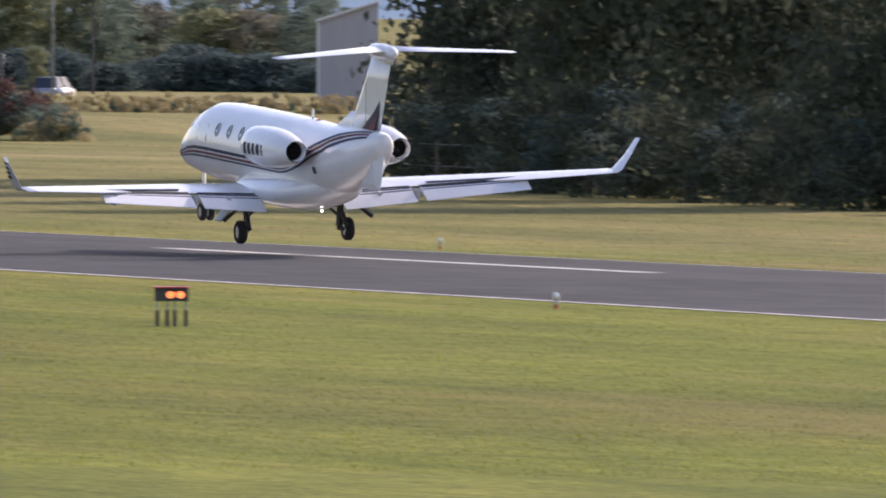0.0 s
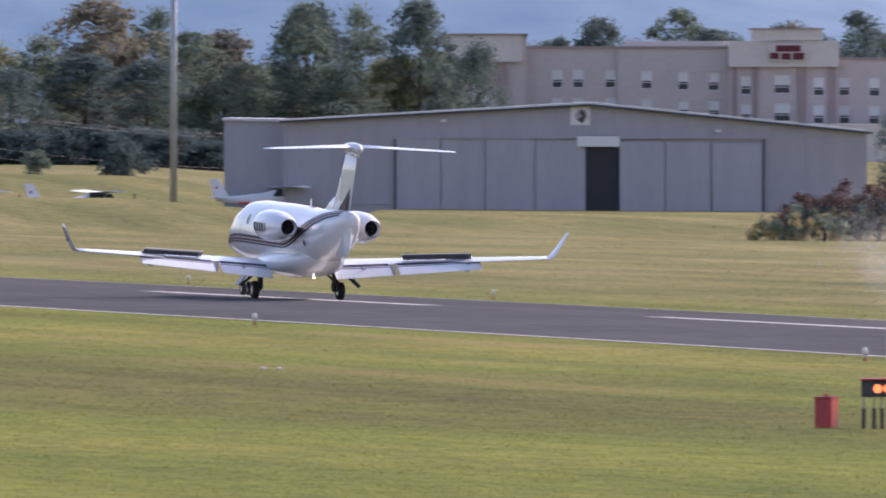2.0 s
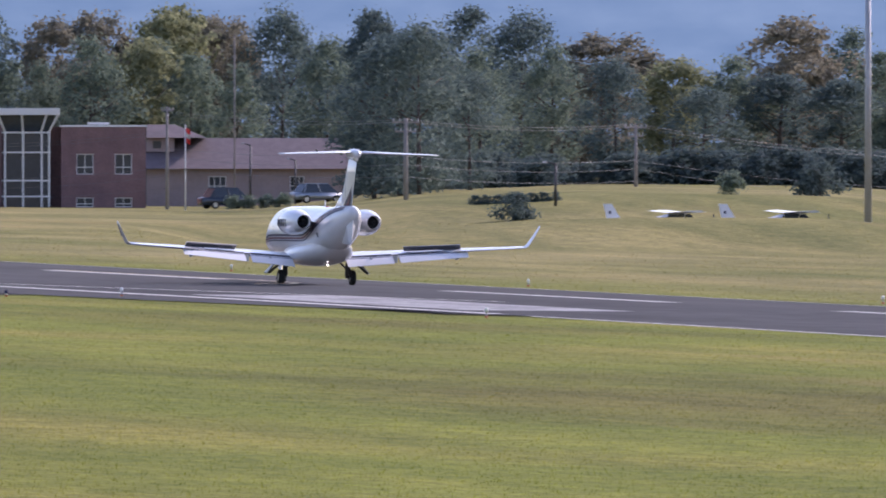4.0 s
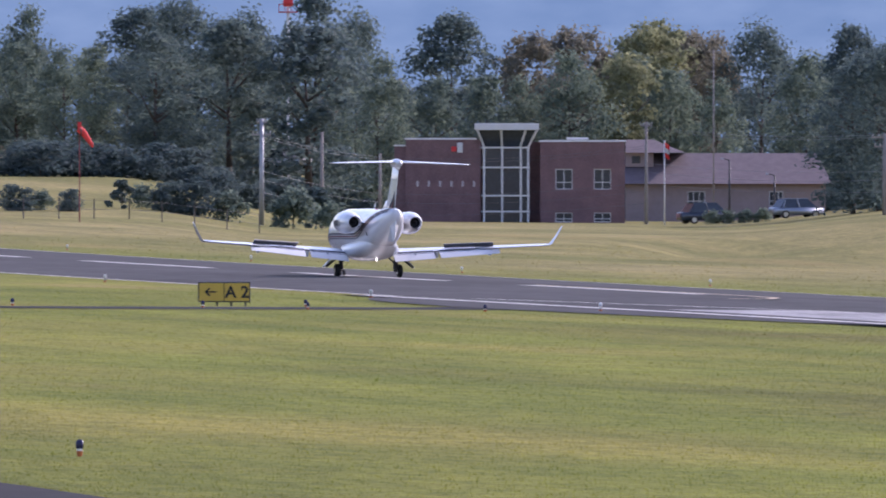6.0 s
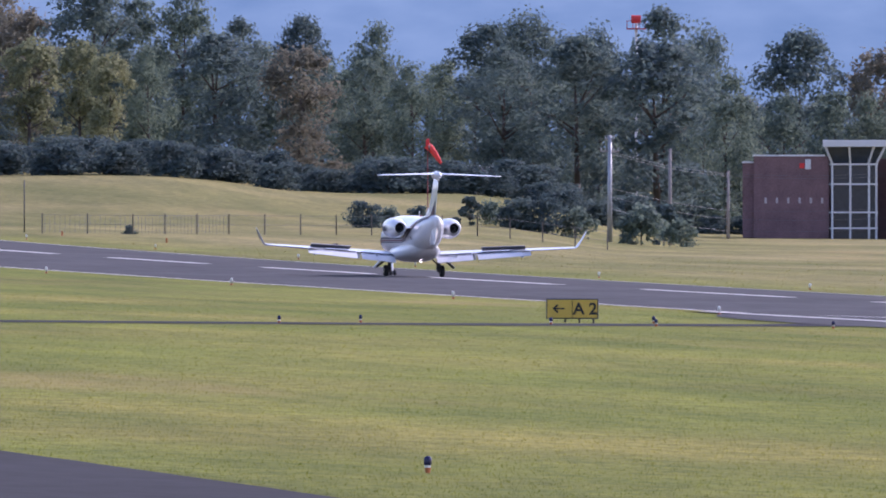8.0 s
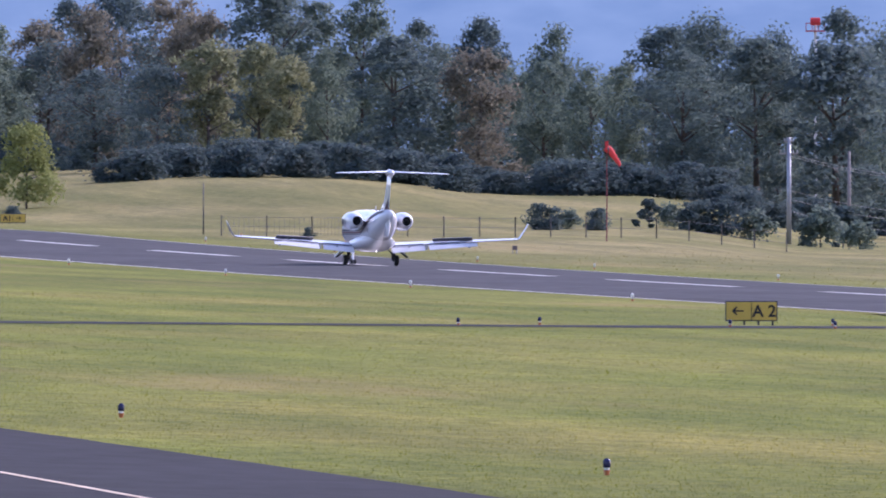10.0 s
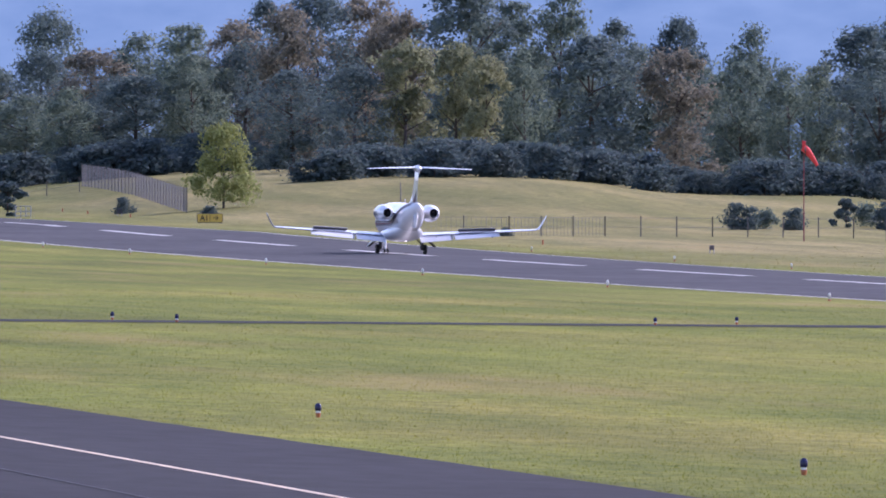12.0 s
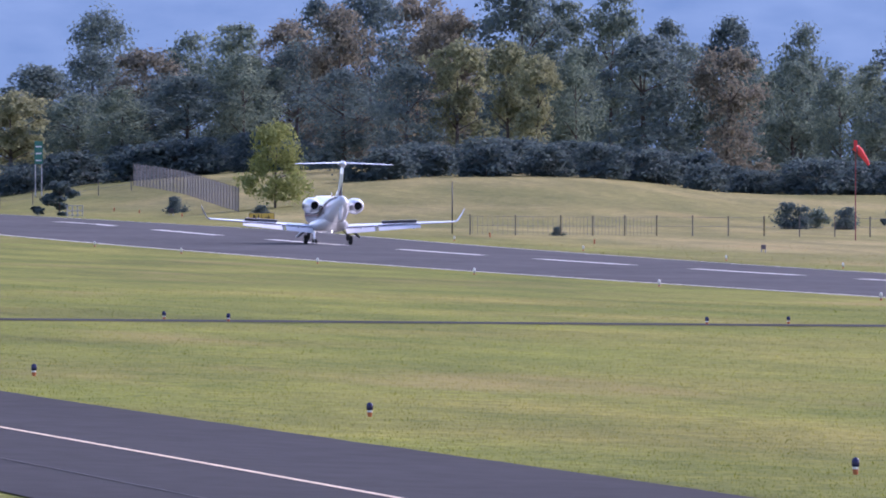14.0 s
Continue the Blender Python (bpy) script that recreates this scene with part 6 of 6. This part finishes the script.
def vehicle(name, label, bearing, d, length, height_m, paint, turn, pickup=False, z=None):
    """A car seen from far off: body with cabin, glass, wheels, lamps."""
    root = thing(name, pose(0, 0, 0), label, "car")
    settle(root, bearing, d, z, turn)
    L2, w = length / 2, 0.9
    hb = height_m * 0.56
    cabin = (-0.42, -0.30, 0.16, 0.34) if not pickup else (-0.12, -0.06, 0.2, 0.32)
    bm = bmesh.new()
    prism(bm, [(-L2, 0.42), (-L2 * 0.97, 0.3), (L2 * 0.97, 0.3), (L2, 0.45), (L2 * 0.97, hb * 0.9), (L2 * 0.5, hb), (-L2 * 0.95, hb), (-L2, hb * 0.9)], -w, w)
    bmesh.ops.bevel(bm, geom=list(bm.edges), offset=0.05, segments=2, affect="EDGES")
    body = part("body", bm, paint, root, smooth=True)
    bm = bmesh.new()
    x = [c * length for c in cabin]
    loft(bm, [[(x[0], -w * 0.95, hb), (x[3], -w * 0.95, hb), (x[3], w * 0.95, hb), (x[0], w * 0.95, hb)], [(x[1], -w * 0.78, height_m), (x[2], -w * 0.78, height_m), (x[2], w * 0.78, height_m), (x[1], w * 0.78, height_m)]])
    part("cabin", bm, GLASS_DARK, root, "dark glazed cabin")
    part("roof_panel", boxed(x[1] - 0.05, x[2] + 0.05, -w * 0.8, w * 0.8, height_m + 0.002, height_m + 0.06, bevel=0.02), paint, root)
    for k in (0.0, 0.5):
        part("pillar", rod(bmesh.new(), (x[1] + (x[2] - x[1]) * k, -w * 0.8, height_m), (x[0] + (x[3] - x[0]) * (0.08 + k * 0.9), -w * 0.965, hb), 0.05, 0.05, 6), paint, root)
    for sx in (-0.31, 0.31):
        for sy in (-1, 1):
            wh = part("wheel", rod(bmesh.new(), (sx * length, sy * w * 0.8, 0.33), (sx * length, sy * w * 1.01, 0.33), 0.33, 0.33, 18), RUBBER, root)
            part("rim", rod(bmesh.new(), (sx * length, sy * w * 1.01, 0.33), (sx * length, sy * w * 1.02, 0.33), 0.2, 0.2, 14), METAL, wh)
    for sy in (-0.65, 0.65):
        part("headlight", boxed(L2 - 0.06, L2 + 0.012, sy * w - 0.16, sy * w + 0.16, hb * 0.66, hb * 0.86, bevel=0.01), CLEAR_LENS, root)
    return root


PAINT_CAR_WHITE = material("white car paint", (0.72, 0.73, 0.75), 0.25, spread=0.04, coat=0.5)
PAINT_CAR_DARK = material("dark blue car paint", (0.03, 0.04, 0.06), 0.25, spread=0.1, coat=0.5)
PAINT_CAR_SILVER = material("silver car paint", (0.30, 0.33, 0.38), 0.3, 0.5, spread=0.06, coat=0.5)
vehicle("car", "dark blue estate car parked by the low building", 11.057, 1345, 4.6, 1.7, PAINT_CAR_DARK, 25)
vehicle("car", "dark silver car parked by the low building", 11.376, 1350, 4.4, 1.6, PAINT_CAR_SILVER, 25)
TRUCK = vehicle("pickup_truck", "white pickup truck driving along the far road", 9.573, 1330, 4.6, 1.6, PAINT_CAR_WHITE, 8, True, height(66, 1330))
vehicle("car", "silver car parked beyond the tall weeds", 16.906, 1130, 4.4, 1.6, PAINT_CAR_SILVER, 70, False, height(160, 1130) - 1.3)


def light_plane(bearing, d, turn, label, trim, z=None):
    """A parked high-wing light aeroplane."""
    root = thing("light_airplane", pose(0, 0, 0), label, "airplane", "parked light planes")
    settle(root, bearing, d, z, turn)
    root.matrix_basis = root.matrix_basis @ Matrix.Scale(0.85, 4)
    secs = [(-4.6, 0.08, 0.14, 1.35), (-3.2, 0.2, 0.27, 1.3), (-1.2, 0.45, 0.5, 1.3), (0.0, 0.55, 0.72, 1.4), (1.0, 0.55, 0.72, 1.4), (1.7, 0.52, 0.5, 1.2), (2.7, 0.42, 0.38, 1.15), (3.0, 0.25, 0.25, 1.12)]
    bm = bmesh.new()
    loft(bm, [[(x, w * math.cos(2 * math.pi * i / 16), z + h * math.sin(2 * math.pi * i / 16)) for i in range(16)] for x, w, h, z in secs])
    part("fuselage", bm, PAINT_CAR_WHITE, root, "white fuselage", smooth=True)
    part("stripe", boxed(-3.0, 2.6, -0.57, 0.57, 1.0, 1.12, bevel=0.03), trim, root)
    part("cabin_glass", prism(bmesh.new(), [(-0.6, 1.55), (1.7, 1.5), (1.2, 2.03), (-0.3, 2.03)], -0.57, 0.57), GLASS_DARK, root)
    bm = bmesh.new()
    loft(bm, [[(1.1, y, 2.08 + abs(y) * 0.02), (0.7, y, 2.2 + abs(y) * 0.02), (-0.4, y, 2.12 + abs(y) * 0.02), (0.6, y, 2.05 + abs(y) * 0.02)] for y in (-5.4, -3, 0, 3, 5.4)])
    part("wing", bm, PAINT_CAR_WHITE, root, "white high wing")
    part("tail_fin", prism(bmesh.new(), [(-3.6, 1.45), (-4.7, 1.4), (-5.0, 2.75), (-4.4, 2.75)], -0.05, 0.05), PAINT_CAR_WHITE, root)
    part("fin_emblem", boxed(-4.62, -4.45, -0.06, -0.052, 2.05, 2.25), trim, root)
    part("tailplane", boxed(-4.8, -4.0, -1.7, 1.7, 1.42, 1.48, bevel=0.02), PAINT_CAR_WHITE, root)
    for y in (-1.2, 1.2):
        part("wing_strut", rod(bmesh.new(), (0.4, y * 0.45, 1.0), (0.4, y * 2.0, 2.08), 0.03, None, 6), PAINT_CAR_WHITE, root)
        part("wheel", rod(bmesh.new(), (0.1, y - 0.08, 0.2), (0.1, y + 0.08, 0.2), 0.2, None, 14), RUBBER, root)
        part("gear_leg", rod(bmesh.new(), (0.2, y * 0.3, 0.9), (0.1, y, 0.2), 0.04, None, 6), PAINT_CAR_WHITE, root)
    part("wheel", rod(bmesh.new(), (2.2, -0.07, 0.18), (2.2, 0.07, 0.18), 0.18, None, 14), RUBBER, root)
    part("nose_leg", rod(bmesh.new(), (2.2, 0, 0.2), (2.2, 0, 0.9), 0.04, None, 6), GALV, root)
    part("propeller", boxed(3.02, 3.07, -0.06, 0.06, 0.2, 2.05, bevel=0.02), METAL_DARK, root)
    part("spinner", rod(bmesh.new(), (3.0, 0, 1.12), (3.3, 0, 1.12), 0.15, 0.02, 12), trim, root)
    return root


light_plane(13.69, 960, 12, "parked white light aeroplane with a red belly", SOCK_RED, -0.85)
light_plane(13.03, 980, 14, "parked white light aeroplane with a tall tail", STRIPE_NAVY, -1.25)
light_plane(12.625, 980, 14, "parked white light aeroplane beyond the grass crest", STRIPE_NAVY, -1.25)


# ---- tyre smoke at the touchdown ----
SMOKE = bpy.data.materials.new("thin tyre smoke")
SMOKE.use_nodes = True
sn, sl = SMOKE.node_tree.nodes, SMOKE.node_tree.links
s_tr, s_mx = sn.new("ShaderNodeBsdfTransparent"), sn.new("ShaderNodeMixShader")
s_mx.inputs[0].default_value = 0.24
sn["Principled BSDF"].inputs["Base Color"].default_value = (0.92, 0.90, 0.84, 1)
sn["Principled BSDF"].inputs["Roughness"].default_value = 1.0
sl.new(s_tr.outputs[0], s_mx.inputs[1])
s_tl, s_m2 = sn.new("ShaderNodeBsdfTranslucent"), sn.new("ShaderNodeMixShader")
s_tl.inputs["Color"].default_value = (0.92, 0.89, 0.82, 1)
s_m2.inputs[0].default_value = 0.6
sl.new(sn["Principled BSDF"].outputs[0], s_m2.inputs[1])
sl.new(s_tl.outputs[0], s_m2.inputs[2])
sl.new(s_m2.outputs[0], s_mx.inputs[2])
sl.new(s_mx.outputs[0], sn["Material Output"].inputs["Surface"])
smoke = thing("tyre_smoke", pose(RUNWAY_X, 402, ground_z(RUNWAY_X, 402) + 0.2), "thin pale tyre smoke drifting over the runway", "smoke")
PUFFS = []


def puff_mesh(r, seed):
    """A soft cloud of tiny pale flecks, densest in the middle."""
    q = np.random.RandomState(seed)
    n = 17000
    c = q.normal(size=(n, 3)) * np.array([r * 0.62, r * 1.0, r * 0.36])
    c += 0.25 * r * np.sin(c[:, [1, 2, 0]] * 3.1 + seed)
    t = q.normal(size=(n, 3))
    t /= np.linalg.norm(t, axis=1)[:, None]
    b = np.cross(t, q.normal(size=(n, 3)))
    b /= np.linalg.norm(b, axis=1)[:, None]
    s = q.uniform(0.008, 0.019, (n, 1))
    pts = np.stack([c - t * s, c + b * s, c + t * s, c - b * s], 1).reshape(-1, 3)
    me = bpy.data.meshes.new("puff")
    me.from_pydata(pts.tolist(), [], [(4 * i, 4 * i + 1, 4 * i + 2, 4 * i + 3) for i in range(n)])
    me.materials.append(SMOKE)
    return me


for k in range(12):
    r = 0.85 + 0.2 * (k % 4)
    puff = new("puff", puff_mesh(r, 50 + k))
    puff.parent = smoke
    PUFFS.append((puff, (-1.3 if k % 2 else 1.3) + rnd.uniform(-0.5, 0.5), -8 + 25 * k / 11, r))


# ---- grass blades ----
def grass_blades(name, count, d0, d1, b0, b1, keep, tall, label):
    """Tufts standing out of the mown sheet, thinning with distance; one joined mesh."""
    q = np.random.RandomState(11)
    d = 1 / q.uniform(1 / d1, 1 / d0, count)
    b = np.radians(q.uniform(b0, b1, count))
    xs, ys = d * np.sin(b), d * np.cos(b)
    ok = keep(xs, ys)
    xs, ys, d = xs[ok], ys[ok], d[ok]
    n = len(xs)
    zs = np.array([ground_z(x, y) for x, y in zip(xs.tolist(), ys.tolist())])
    w = q.uniform(0.005, 0.014, n) * (d / 300)
    h = tall * q.uniform(0.35, 1.0, n) ** 1.5 * 1.3
    a = q.uniform(0, 2 * math.pi, n)
    lean = q.normal(scale=0.5, size=(n, 2)) * h[:, None]
    p = np.empty((n, 3, 3))
    p[:, 0] = np.stack([xs - np.cos(a) * w, ys - np.sin(a) * w, zs - 0.01], 1)
    p[:, 1] = np.stack([xs + np.cos(a) * w, ys + np.sin(a) * w, zs - 0.01], 1)
    p[:, 2] = np.stack([xs + lean[:, 0], ys + lean[:, 1], zs + h], 1)
    me = bpy.data.meshes.new(name)
    me.vertices.add(3 * n)
    me.loops.add(3 * n)
    me.polygons.add(n)
    me.vertices.foreach_set("co", p.ravel())
    me.loops.foreach_set("vertex_index", np.arange(3 * n, dtype=np.int32))
    me.polygons.foreach_set("loop_start", np.arange(0, 3 * n, 3, dtype=np.int32))
    me.update(calc_edges=True)
    me.materials.append(GRASS_BLADES)
    return tagged(new(name, me), label, "grass", kind="stuff")


def off_connector(x, y):
    line = np.interp(y, [428, 462, 500, 532, 556], [28, 52, 78, 96, 104.5])
    return (np.abs(x - line) > 4.0) | (y < 424) | (y > 560)


grass_blades("grass", 330000, 175, 620, 5.3, 20.5, lambda x, y: (x > 30.5 + 1.2 * np.clip((290 - y) / 110, 0, 1)) & (x < 103.0) & off_connector(x, y), 0.036, "short olive-green grass blades of the mown field")
grass_blades("grass", 90000, 380, 1050, 5.6, 20.5, lambda x, y: x > 134.6, 0.06, "dry yellowish grass blades beyond the runway")
motions()
